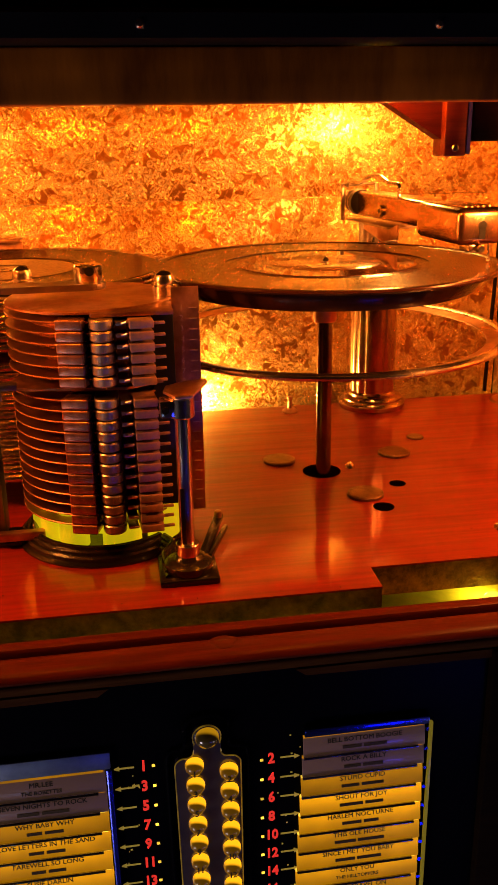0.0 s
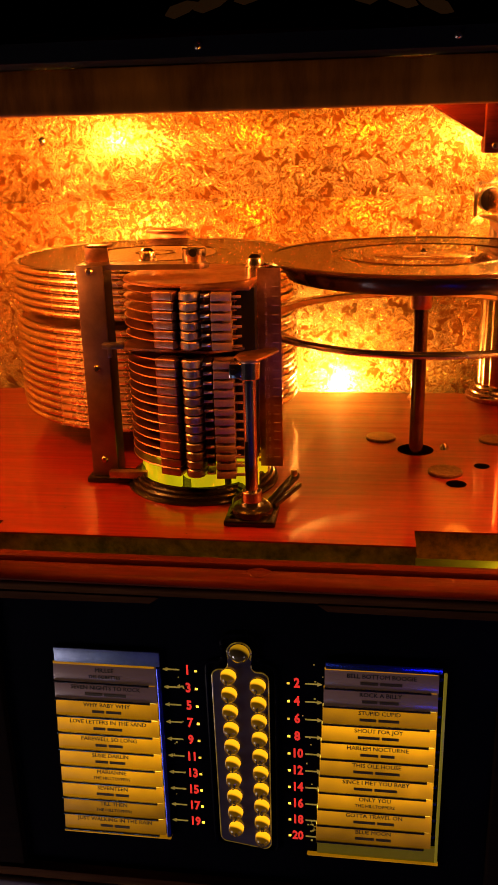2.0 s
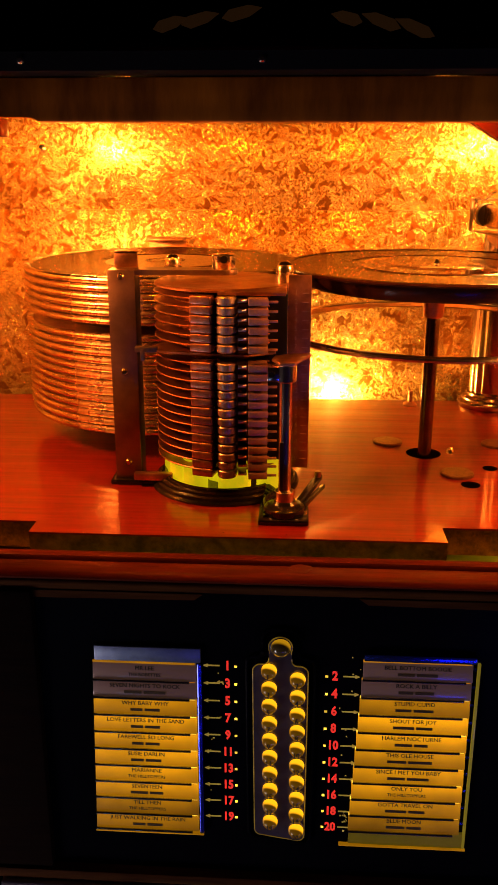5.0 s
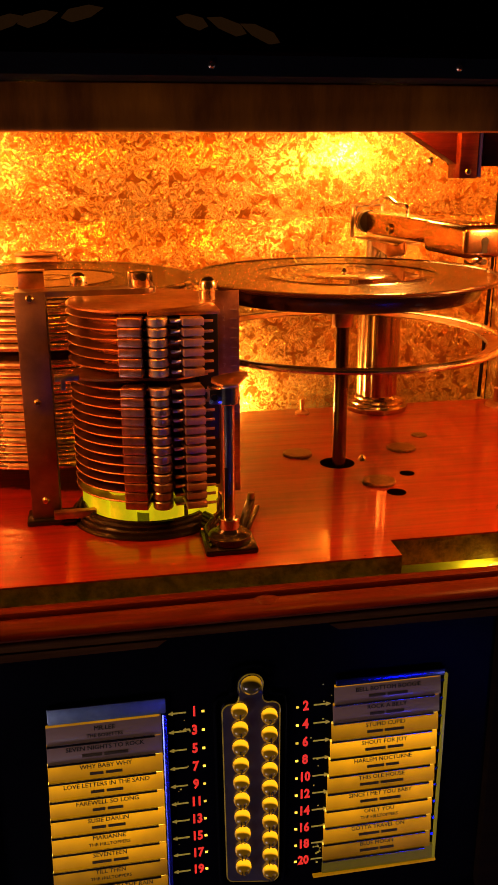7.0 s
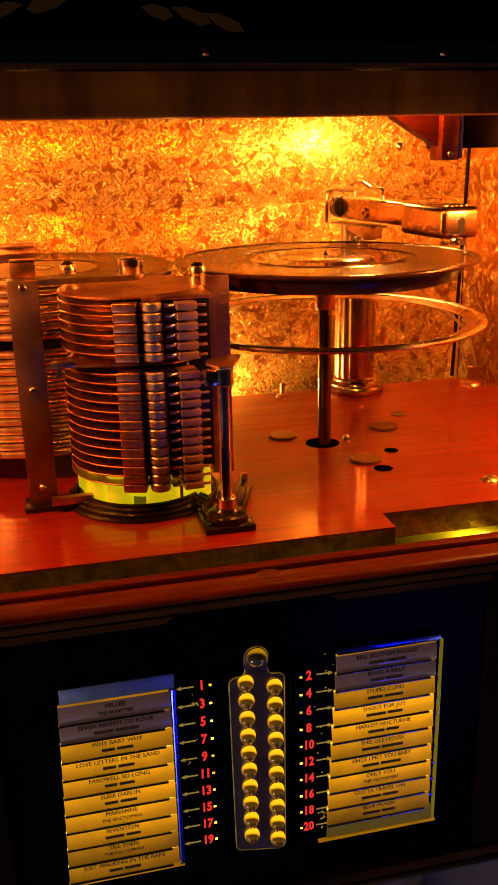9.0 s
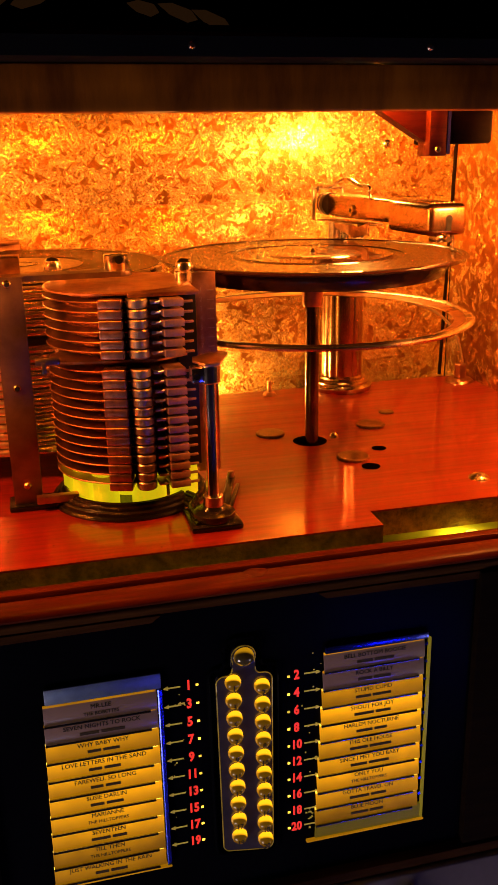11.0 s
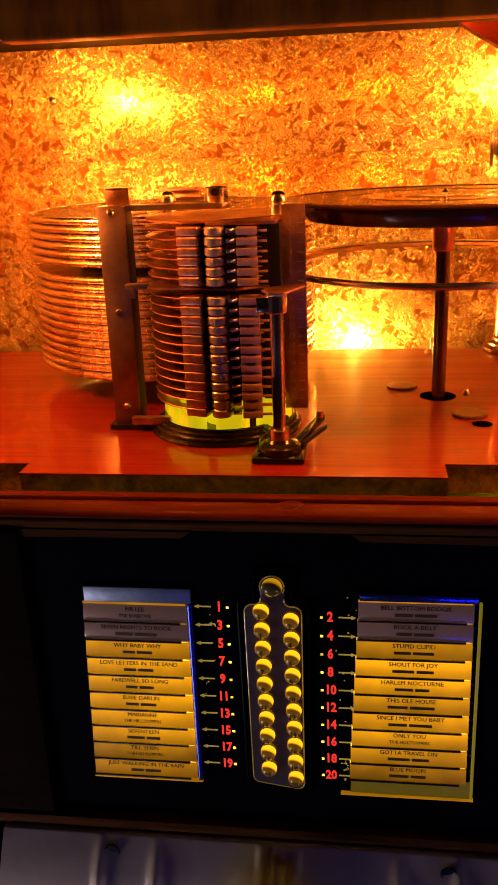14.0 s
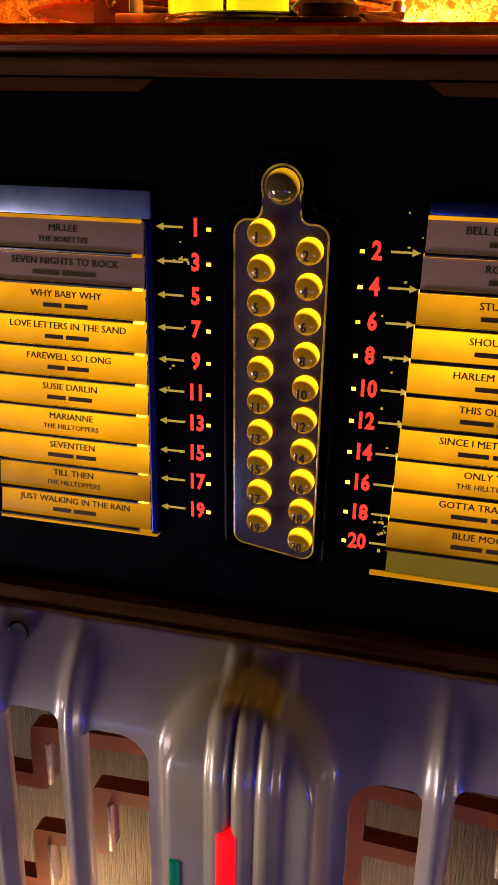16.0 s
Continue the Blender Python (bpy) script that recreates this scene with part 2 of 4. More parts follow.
HOLDER = mat("polished_card_holder", (0.62, 0.6, 0.66), 0.2, 1.0, (0.45, 0.43, 0.48), 90)
# The blue light's reflection is put into the metal's own colour.
CAP = mat("blue_reflection_cap", (0.10, 0.14, 0.75), 0.24, 0.97)
BUTTON = mat("lit_amber_button", (0.14, 0.05, 0.006), 0.25, 0, emit=(1.0, 0.42, 0.007), strength=0.085, coat=0.2)
# Emission stands for light inside the plastic; no lamp is placed there.
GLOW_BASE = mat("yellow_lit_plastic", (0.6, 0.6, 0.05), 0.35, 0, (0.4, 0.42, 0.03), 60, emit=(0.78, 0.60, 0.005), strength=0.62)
NEON_RED = mat("red_neon_tube", (0.5, 0.02, 0.02), 0.3, 0, emit=(1.0, 0.01, 0.03), strength=0.8)
# Slight emission is added so the petal shapes show in the dark dome.
PETAL = mat("dull_gold_petal", (0.3, 0.18, 0.08), 0.4, 0.4, (0.16, 0.08, 0.03), 45, emit=(0.5, 0.2, 0.06), strength=0.022)
WHITE_MARK = mat("engraved_pale_mark", (0.72, 0.5, 0.34), 0.5)
ROOM = mat("dark_room_plaster", (0.05, 0.045, 0.05), 0.8, 0, scale=3)
BRASS_PLUG = mat("dull_brass", (0.27, 0.15, 0.065), 0.32, 0.85, (0.13, 0.065, 0.028), 260, 0.5, 900)
SCREW = mat("brass_screw", (0.75, 0.6, 0.4), 0.25, 1.0, scale=200)


def vary_glow(m, scale, low, high):
    """Paints uneven backlight into the emission, card by card and across a card."""
    nt = m.node_tree
    b = nt.nodes["Principled BSDF"]
    base = b.inputs["Emission Strength"].default_value
    info = nt.nodes.new("ShaderNodeObjectInfo")
    tc = nt.nodes.new("ShaderNodeTexCoord")
    n = nt.nodes.new("ShaderNodeTexNoise")
    n.inputs["Scale"].default_value, n.inputs["Detail"].default_value = scale, 2
    off = nt.nodes.new("ShaderNodeVectorMath")
    off.operation = "ADD"
    nt.links.new(tc.outputs["Object"], off.inputs[0])
    nt.links.new(info.outputs["Location"], off.inputs[1])
    nt.links.new(off.outputs[0], n.inputs["Vector"])
    a = nt.nodes.new("ShaderNodeMath")
    a.operation = "MULTIPLY_ADD"
    a.inputs[1].default_value = 0.35
    nt.links.new(info.outputs["Random"], a.inputs[0])
    nt.links.new(n.outputs[0], a.inputs[2])
    r = nt.nodes.new("ShaderNodeMapRange")
    r.inputs[1].default_value, r.inputs[2].default_value = 0.38, 0.98
    r.inputs[3].default_value, r.inputs[4].default_value = base * low, base * high
    nt.links.new(a.outputs[0], r.inputs[0])
    nt.links.new(r.outputs[0], b.inputs["Emission Strength"])


vary_glow(STRIP, 32, 0.6, 1.45)


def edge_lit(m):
    """Paints backlight into card emission: bright upper edges, strongest in the column's upper middle."""
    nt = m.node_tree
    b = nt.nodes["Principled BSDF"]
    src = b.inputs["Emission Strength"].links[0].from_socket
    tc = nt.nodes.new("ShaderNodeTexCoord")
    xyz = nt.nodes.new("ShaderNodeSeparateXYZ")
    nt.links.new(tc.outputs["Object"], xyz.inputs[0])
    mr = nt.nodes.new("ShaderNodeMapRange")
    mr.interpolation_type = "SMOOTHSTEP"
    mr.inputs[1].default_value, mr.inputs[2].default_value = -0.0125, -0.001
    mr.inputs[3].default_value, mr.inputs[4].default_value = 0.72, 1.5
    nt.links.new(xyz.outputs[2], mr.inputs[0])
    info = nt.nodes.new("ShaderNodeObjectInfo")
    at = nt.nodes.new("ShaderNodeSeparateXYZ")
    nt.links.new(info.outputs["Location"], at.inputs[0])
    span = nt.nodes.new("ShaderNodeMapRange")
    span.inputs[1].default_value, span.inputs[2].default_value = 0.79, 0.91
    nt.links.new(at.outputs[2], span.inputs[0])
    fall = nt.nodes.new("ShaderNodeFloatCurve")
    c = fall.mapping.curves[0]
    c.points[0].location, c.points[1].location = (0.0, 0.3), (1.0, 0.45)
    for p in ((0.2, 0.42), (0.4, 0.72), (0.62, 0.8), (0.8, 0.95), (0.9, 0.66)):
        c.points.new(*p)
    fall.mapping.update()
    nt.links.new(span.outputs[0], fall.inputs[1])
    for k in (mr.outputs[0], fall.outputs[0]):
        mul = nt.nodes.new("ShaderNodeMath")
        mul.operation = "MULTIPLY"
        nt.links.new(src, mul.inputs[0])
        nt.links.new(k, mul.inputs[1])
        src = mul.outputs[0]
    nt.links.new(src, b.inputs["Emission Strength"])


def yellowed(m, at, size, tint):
    """Paints a yellow sheen of light into the casting's colour, round one place."""
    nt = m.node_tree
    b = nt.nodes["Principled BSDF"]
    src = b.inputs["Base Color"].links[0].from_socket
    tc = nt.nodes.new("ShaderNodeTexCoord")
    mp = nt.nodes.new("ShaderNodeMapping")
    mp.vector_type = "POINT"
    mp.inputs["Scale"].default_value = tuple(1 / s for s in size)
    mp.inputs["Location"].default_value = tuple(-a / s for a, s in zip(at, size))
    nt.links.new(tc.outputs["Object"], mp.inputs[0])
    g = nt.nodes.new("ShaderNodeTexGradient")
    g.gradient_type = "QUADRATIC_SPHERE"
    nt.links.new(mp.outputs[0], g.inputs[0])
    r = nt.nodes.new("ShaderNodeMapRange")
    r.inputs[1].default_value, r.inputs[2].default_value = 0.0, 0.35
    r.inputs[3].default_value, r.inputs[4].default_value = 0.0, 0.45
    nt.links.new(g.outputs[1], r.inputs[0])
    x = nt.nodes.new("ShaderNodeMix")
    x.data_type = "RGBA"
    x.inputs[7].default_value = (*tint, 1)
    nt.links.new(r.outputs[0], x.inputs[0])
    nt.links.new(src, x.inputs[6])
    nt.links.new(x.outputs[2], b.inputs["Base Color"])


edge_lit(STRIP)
MAHOGANY.node_tree.nodes["Principled BSDF"].inputs["Specular IOR Level"].default_value = 0.25
for dull in (STRIP, RAIL_PAINT, RED_WOOD):
    dull.node_tree.nodes["Principled BSDF"].inputs["Specular IOR Level"].default_value = 0.12
BROWN_WOOD.node_tree.nodes["Principled BSDF"].inputs["Specular IOR Level"].default_value = 0.02
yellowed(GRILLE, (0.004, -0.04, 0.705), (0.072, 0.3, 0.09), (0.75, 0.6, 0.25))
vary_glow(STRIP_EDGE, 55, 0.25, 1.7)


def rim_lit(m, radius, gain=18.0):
    """Paints a dome's backlight into its emission: bright rim, brightest along the top."""
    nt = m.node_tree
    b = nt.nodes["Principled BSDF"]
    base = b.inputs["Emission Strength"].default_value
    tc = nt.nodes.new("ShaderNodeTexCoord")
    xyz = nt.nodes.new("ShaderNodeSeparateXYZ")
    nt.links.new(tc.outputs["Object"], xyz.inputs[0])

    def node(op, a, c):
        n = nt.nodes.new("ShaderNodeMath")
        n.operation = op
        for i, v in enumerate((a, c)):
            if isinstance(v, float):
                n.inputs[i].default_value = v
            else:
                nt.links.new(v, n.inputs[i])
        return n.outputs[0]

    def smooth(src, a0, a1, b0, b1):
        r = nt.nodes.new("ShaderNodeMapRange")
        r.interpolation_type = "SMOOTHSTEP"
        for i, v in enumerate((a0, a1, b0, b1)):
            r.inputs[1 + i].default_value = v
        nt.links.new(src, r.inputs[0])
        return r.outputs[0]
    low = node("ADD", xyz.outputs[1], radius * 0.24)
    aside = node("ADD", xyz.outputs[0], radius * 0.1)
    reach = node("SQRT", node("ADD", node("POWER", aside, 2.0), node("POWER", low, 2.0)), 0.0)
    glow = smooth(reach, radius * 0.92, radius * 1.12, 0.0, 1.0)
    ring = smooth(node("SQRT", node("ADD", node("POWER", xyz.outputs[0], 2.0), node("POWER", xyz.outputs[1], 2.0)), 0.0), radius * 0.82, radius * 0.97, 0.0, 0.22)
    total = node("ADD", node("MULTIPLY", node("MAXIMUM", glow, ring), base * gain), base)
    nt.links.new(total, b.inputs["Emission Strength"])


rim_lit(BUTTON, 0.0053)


# ---- mesh helpers ----
def mesh_of(name, bm, smooth=30):
    bmesh.ops.recalc_face_normals(bm, faces=bm.faces)
    me = bpy.data.meshes.new(name)
    bm.to_mesh(me)
    bm.free()
    if smooth:
        for p in me.polygons:
            p.use_smooth = True
        me.set_sharp_from_angle(angle=radians(smooth))
    return me


def part(name, bm, material, parent=None, label="", smooth=30):
    me = bm if isinstance(bm, bpy.types.Mesh) else mesh_of(name, bm, smooth)
    if material and not me.materials:
        me.materials.append(material)
    ob = new(name, me)
    if parent:
        ob.parent = parent
    if label:
        ob["label"] = label
    return ob


def thing(name, label, category, group="", kind="", at=(0, 0, 0)):
    ob = new(name)
    ob.empty_display_size = 0.01
    ob.location = at
    return tagged(ob, label, category, group, kind)


def box(x0, x1, y0, y1, z0, z1, bevel=0.0, bm=None, m=None, segs=2):
    own = bmesh.new()
    bmesh.ops.create_cube(own, size=1)
    for v in own.verts:
        v.co = Vector(((x0 + x1) / 2 + v.co.x * (x1 - x0), (y0 + y1) / 2 + v.co.y * (y1 - y0), (z0 + z1) / 2 + v.co.z * (z1 - z0)))
    if bevel:
        bmesh.ops.bevel(own, geom=own.edges[:], offset=bevel, segments=segs, affect="EDGES", profile=0.5)
    if m is not None:
        own.transform(m)
    if bm is None:
        return own
    return join(bm, own)


def join(a, b):
    me = bpy.data.meshes.new("tmp")
    b.to_mesh(me)
    b.free()
    a.from_mesh(me)
    bpy.data.meshes.remove(me)
    return a


def lathe(profile, segs=48, center=(0, 0, 0), bm=None, a0=0.0, a1=360.0):
    """A turned solid: (radius, height) points about a vertical axis."""
    own = bmesh.new()
    full = abs(a1 - a0 - 360) < 1e-6
    n = segs if full else segs + 1
    rings = []
    for i in range(n):
        a = radians(a0 + (a1 - a0) * i / segs)
        rings.append([own.verts.new((center[0] + r * math.cos(a), center[1] + r * math.sin(a), center[2] + z)) for r, z in profile])
    for i in range(segs):
        p, q = rings[i], rings[(i + 1) % n]
        for k in range(len(profile) - 1):
            own.faces.new((p[k], q[k], q[k + 1], p[k + 1]))
    bmesh.ops.remove_doubles(own, verts=own.verts[:], dist=1e-6)
    if bm is None:
        return own
    return join(bm, own)


def rod(a, b, r, segs=16, bm=None):
    own = bmesh.new()
    a, b = Vector(a), Vector(b)
    d = b - a
    bmesh.ops.create_cone(own, cap_ends=True, segments=segs, radius1=r, radius2=r, depth=d.length)
    own.transform(Matrix.Translation((a + b) / 2) @ d.to_track_quat("Z", "Y").to_matrix().to_4x4())
    if bm is None:
        return own
    return join(bm, own)


def tube(points, r, segs=10):
    """A bent wire through points."""
    bm = bmesh.new()
    pts = [Vector(p) for p in points]
    rings = []
    for i, p in enumerate(pts):
        d = (pts[min(i + 1, len(pts) - 1)] - pts[max(i - 1, 0)]).normalized()
        m = d.to_track_quat("Z", "Y").to_matrix()
        rings.append([bm.verts.new(p + m @ Vector((r * math.cos(k * math.tau / segs), r * math.sin(k * math.tau / segs), 0))) for k in range(segs)])
    for p, q in zip(rings, rings[1:]):
        for k in range(segs):
            bm.faces.new((p[k], p[(k + 1) % segs], q[(k + 1) % segs], q[k]))
    bm.faces.new(rings[0][::-1])
    bm.faces.new(rings[-1])
    return bm


def curve_points(ctrl, n=24):
    """Points on a smooth line through ctrl."""
    c = [Vector(p) for p in ctrl]
    c = [2 * c[0] - c[1]] + c + [2 * c[-1] - c[-2]]
    out = []
    for i in range(1, len(c) - 2):
        for k in range(n // (len(c) - 3)):
            t = k / (n // (len(c) - 3))
            a, b, d, e = c[i - 1], c[i], c[i + 1], c[i + 2]
            out.append(0.5 * ((2 * b) + (d - a) * t + (2 * a - 5 * b + 4 * d - e) * t * t + (3 * b - a - 3 * d + e) * t ** 3))
    out.append(c[-2])
    return out


def prism(outline, axis, a, b, bevel=0.0):
    """A flat outline pushed along an axis from a to b. Outline gives the other two coordinates in x, y, z order."""
    bm = bmesh.new()

    def at(p, h):
        return {"x": (h, p[0], p[1]), "y": (p[0], h, p[1]), "z": (p[0], p[1], h)}[axis]
    lo = [bm.verts.new(at(p, a)) for p in outline]
    hi = [bm.verts.new(at(p, b)) for p in outline]
    bm.faces.new(lo)
    bm.faces.new(hi[::-1])
    for i in range(len(outline)):
        j = (i + 1) % len(outline)
        bm.faces.new((lo[i], hi[i], hi[j], lo[j]))
    if bevel:
        bmesh.ops.bevel(bm, geom=bm.edges[:], offset=bevel, segments=2, affect="EDGES", profile=0.5)
    return bm


def letters(body, size, m, material, parent, name="lettering", squeeze=1.0, depth=0.00008, bold=0.0, double=0.0):
    c = bpy.data.curves.new("txt", "FONT")
    c.body, c.size, c.align_x, c.align_y, c.extrude = body, size, "CENTER", "CENTER", depth
    c.resolution_u, c.offset = 2, bold
    o = bpy.data.objects.new("txt", c)
    scene.collection.objects.link(o)
    bpy.context.view_layer.update()
    me = bpy.data.meshes.new_from_object(o.evaluated_get(bpy.context.evaluated_depsgraph_get()))
    bpy.data.objects.remove(o)
    bpy.data.curves.remove(c)
    if double:
        twin = bmesh.new()
        twin.from_mesh(me)
        twin.transform(Matrix.Translation((double, 0, -0.00001)))
        twin.from_mesh(me)
        twin.to_mesh(me)
        twin.free()
    me.transform(m @ Matrix.Diagonal((squeeze, 1, 1, 1)))
    me.materials.clear()
    return part(name, me, material, parent)


def rounded_rect(x, z, x0, x1, z0, z1, r):
    """Signed distance to a rounded rectangle, negative inside."""
    dx = abs(x - (x0 + x1) / 2) - (x1 - x0) / 2 + r
    dz = abs(z - (z0 + z1) / 2) - (z1 - z0) / 2 + r
    return math.hypot(max(dx, 0), max(dz, 0)) + min(max(dx, dz), 0) - r


def sheet(x0, x1, z0, z1, step, sdf, depth_at, thick):
    """A cast sheet with openings: sdf is negative in an opening, depth_at gives the y of the front."""
    nx, nz = round((x1 - x0) / step), round((z1 - z0) / step)
    co, keep = [], []
    for j in range(nz + 1):
        for i in range(nx + 1):
            x, z = x0 + i * step, z0 + j * step
            d = sdf(x, z)
            if abs(d) < 0.72 * step:
                e = 1e-5
                gx, gz = (sdf(x + e, z) - d) / e, (sdf(x, z + e) - d) / e
                x, z = x - d * gx, z - d * gz
            co.append((x, z))
    bm = bmesh.new()
    front = [bm.verts.new((x, depth_at(x, z), z)) for x, z in co]
    back = [bm.verts.new((x, depth_at(x, z) + thick, z)) for x, z in co]
    w = nx + 1
    edge = {}
    for j in range(nz):
        for i in range(nx):
            q = (j * w + i, j * w + i + 1, (j + 1) * w + i + 1, (j + 1) * w + i)
            cx, cz = sum(co[k][0] for k in q) / 4, sum(co[k][1] for k in q) / 4
            if sdf(cx, cz) < 0:
                continue
            bm.faces.new([front[k] for k in q])
            bm.faces.new([back[k] for k in q[::-1]])
            for a, b in zip(q, q[1:] + q[:1]):
                if (b, a) in edge:
                    del edge[(b, a)]
                else:
                    edge[(a, b)] = 1
    for a, b in edge:
        bm.faces.new((front[b], front[a], back[a], back[b]))
    bmesh.ops.delete(bm, geom=[v for v in bm.verts if not v.link_faces], context="VERTS")
    return bm


# ---- the setting: room and cabinet ----
def setting(name, bm, material, label, category, smooth=30):
    return tagged(part(name, bm, material, None, "", smooth), label, category, kind="structure")


DECK = 1.0
setting("floor", box(-2.2, 2.2, -3.2, 1.2, -0.05, 0.0), ROOM, "dark floor of the unlit room", "floor")
setting("wall_south", box(-2.2, 2.2, -3.25, -3.2, 0, 2.7), ROOM, "dark plaster wall behind the camera", "wall")
setting("wall_west", box(-2.25, -2.2, -3.2, 1.2, 0, 2.7), ROOM, "dark plaster side wall of the room", "wall")
setting("wall_east", box(2.2, 2.25, -3.2, 1.2, 0, 2.7), ROOM, "dark plaster side wall of the room", "wall")
setting("wall_north", box(-2.2, 2.2, 1.2, 1.25, 0, 2.7), ROOM, "dark plaster wall behind the jukebox", "wall")
setting("ceiling", box(-2.25, 2.25, -3.25, 1.25, 2.7, 2.75), ROOM, "dark ceiling of the room", "ceiling")

back = thing("wall_back", "mottled gold-leaf panels lit amber behind the record deck", "back panel", kind="structure")
part("panel", box(-0.372, 0.3545, 0.4505, 0.462, 1.1935, 1.3035, 0.0006), GOLD, back)
part("panel", box(-0.372, 0.3545, 0.4475, 0.459, 0.90, 1.1932, 0.0006), GOLD, back)
for sx, sz in ((-0.2655, 1.2545), (0.2745, 1.2485)):
    s = lathe([(0, 0.0032), (0.002, 0.003), (0.0042, 0.0016), (0.0048, 0)], 20)
    s.transform(Matrix.Translation((sx, 0.4506, sz)) @ Matrix.Rotation(radians(90), 4, "X"))
    screw = part("screw", s, SCREW, back, "small cross-head screw")
    cut = box(-0.0026, 0.0026, -0.0034, -0.0028, -0.0005, 0.0005)
    cut = box(-0.0005, 0.0005, -0.0034, -0.0028, -0.0026, 0.0026, bm=cut)
    cut.transform(Matrix.Translation((sx, 0.4506, sz)) @ Matrix.Rotation(radians(20), 4, "Y"))
    part("slot", cut, BLACK, screw)
setting("wall_side_right", box(0.3553, 0.370, 0.03, 0.4475, 0.90, 1.3035), SIDE_GOLD, "dull gold side panel of the record chamber", "side panel")
setting("wall_side_left", box(-0.385, -0.3725, 0.03, 0.4475, 0.90, 1.3035), GOLD, "gold-leaf side panel of the record chamber", "side panel")
setting("chamber_ceiling", box(-0.385, 0.37, 0.0505, 0.47, 1.3038, 1.3070), DARK_WOOD, "dark board over the record chamber", "ceiling board")
setting("chamber_floor", box(-0.385, 0.37, 0.037, 0.47, 0.885, 0.899), DARK_WOOD, "dark board under the record deck", "floor board")

# the mahogany deck, with its two front notches and a slot behind it
deck = thing("deck", "red mahogany record deck with gilded front edge", "deck", kind="structure")
outline = [(-0.371, 0.0605), (-0.175, 0.0605), (-0.175, 0.0415), (0.1105, 0.0415), (0.1105, 0.066), (0.356, 0.066), (0.356, 0.405), (-0.371, 0.405)]
part("top", prism(outline, "z", DECK - 0.0012, DECK), MAHOGANY, deck)
core = [(x, y + (0.0004 if y < 0.1 else -0.0004)) for x, y in outline]
part("edge", prism(core, "z", DECK - 0.0205, DECK - 0.0012), EDGE, deck, "worn gilded board edge")

# front rail with a groove between its two lips
rail_profile = [(0.036, 0.960), (0.036, 0.9885), (0.0348, 0.9900), (0.0325, 0.9906), (0.0285, 0.9906), (0.0268, 0.9900), (0.0260, 0.9885), (0.0256, 0.9822), (0.0180, 0.9822), (0.0176, 0.9890), (0.0166, 0.9912), (0.0145, 0.9924), (0.011, 0.9928), (0.003, 0.9928), (-0.0005, 0.9921), (-0.0026, 0.9906), (-0.0034, 0.9888), (-0.0026, 0.9872), (0.0, 0.9866), (0.013, 0.9866), (0.013, 0.960)]
rail = setting("front_rail", prism(rail_profile, "x", -0.42, 0.42), RED_WOOD, "red lacquered rail with a groove below the deck", "rail", 40)
cove = [(0.0127, 0.9864), (0.0012, 0.9864), (-0.0006, 0.9856), (-0.0014, 0.9842), (-0.0012, 0.9826), (0.0002, 0.9808), (0.0008, 0.9785), (0.0127, 0.9785)]
part("moulding", prism(cove, "x", -0.42, 0.42), BROWN_WOOD, rail, "dull brown moulding under the lip", 40)
chip = lathe([(0, 0.0008), (0.0035, 0.0007), (0.0062, 0.0003), (0.0075, -0.001)], 20)
for v in chip.verts:
    v.co.x *= 1.1 + 0.25 * math.sin(3 * math.atan2(v.co.y, v.co.x))
chip.transform(Matrix.Translation((0.0125, 0.0105, 0.9928)))
part("patch", chip, RED_WOOD, rail, "small mended patch in the lacquer")
# frame round the title panel, and the cabinet front under it
frame_set = thing("panel_frame", "dark wooden frame round the selection panel", "frame", kind="structure")
for s_ in (-1, 1):
    part("top_board", prism([(s_ * 0.1621, 0.9725), (s_ * 0.056, 0.9735), (s_ * 0.05, 0.9778), (s_ * 0.1621, 0.9778)], "y", 0.000, 0.0027), BROWN_WOOD, frame_set)
part("left_board", box(-0.42, -0.162, -0.003, 0.0125, 0.755, 0.9780, 0.002), DARK_WOOD, frame_set)
part("right_board", box(0.162, 0.42, -0.003, 0.0125, 0.755, 0.9780, 0.002), DARK_WOOD, frame_set)
part("bottom_board", box(-0.42, 0.42, -0.005, 0.02, 0.7455, 0.7545, 0.002), BROWN_WOOD, frame_set)
setting("cabinet_back", box(-0.42, 0.42, 0.75, 0.77, 0.0, 1.5), DARK_WOOD, "dark back of the cabinet", "cabinet")
setting("cabinet_side_left", box(-0.42, -0.40, 0.021, 0.749, 0.0, 1.5), DARK_WOOD, "dark side of the cabinet", "cabinet")
setting("cabinet_side_right", box(0.40, 0.42, 0.021, 0.749, 0.0, 1.5), DARK_WOOD, "dark side of the cabinet", "cabinet")
setting("cabinet_base", box(-0.42, 0.42, -0.004, 0.02, 0.0, 0.45), DARK_WOOD, "dark lower front of the cabinet", "cabinet")
setting("cabinet_top", box(-0.42, 0.42, 0.02, 0.77, 1.501, 1.52), DARK_WOOD, "dark top of the cabinet", "cabinet")

# rail over the opening
top_rail = thing("top_rail", "olive-bronze board over the lit opening", "rail", kind="structure")
tr = prism([(-0.42, 1.2885), (-0.42, 1.2684), (-0.1490, 1.2684), (-0.1465, 1.2646), (0.187, 1.2642), (0.191, 1.2662), (0.42, 1.2662), (0.42, 1.2885)], "y", 0.03, 0.045, 0.0012)
part("board", tr, RAIL_PAINT, top_rail)
trim = prism([(0.024, 1.289), (0.020, 1.291), (0.020, 1.301), (0.026, 1.3035), (0.05, 1.3035), (0.05, 1.289)], "x", -0.42, 0.42)
dark_trim = setting("dark_trim", trim, BLACK, "glossy dark trim with small screws over the rail", "trim")
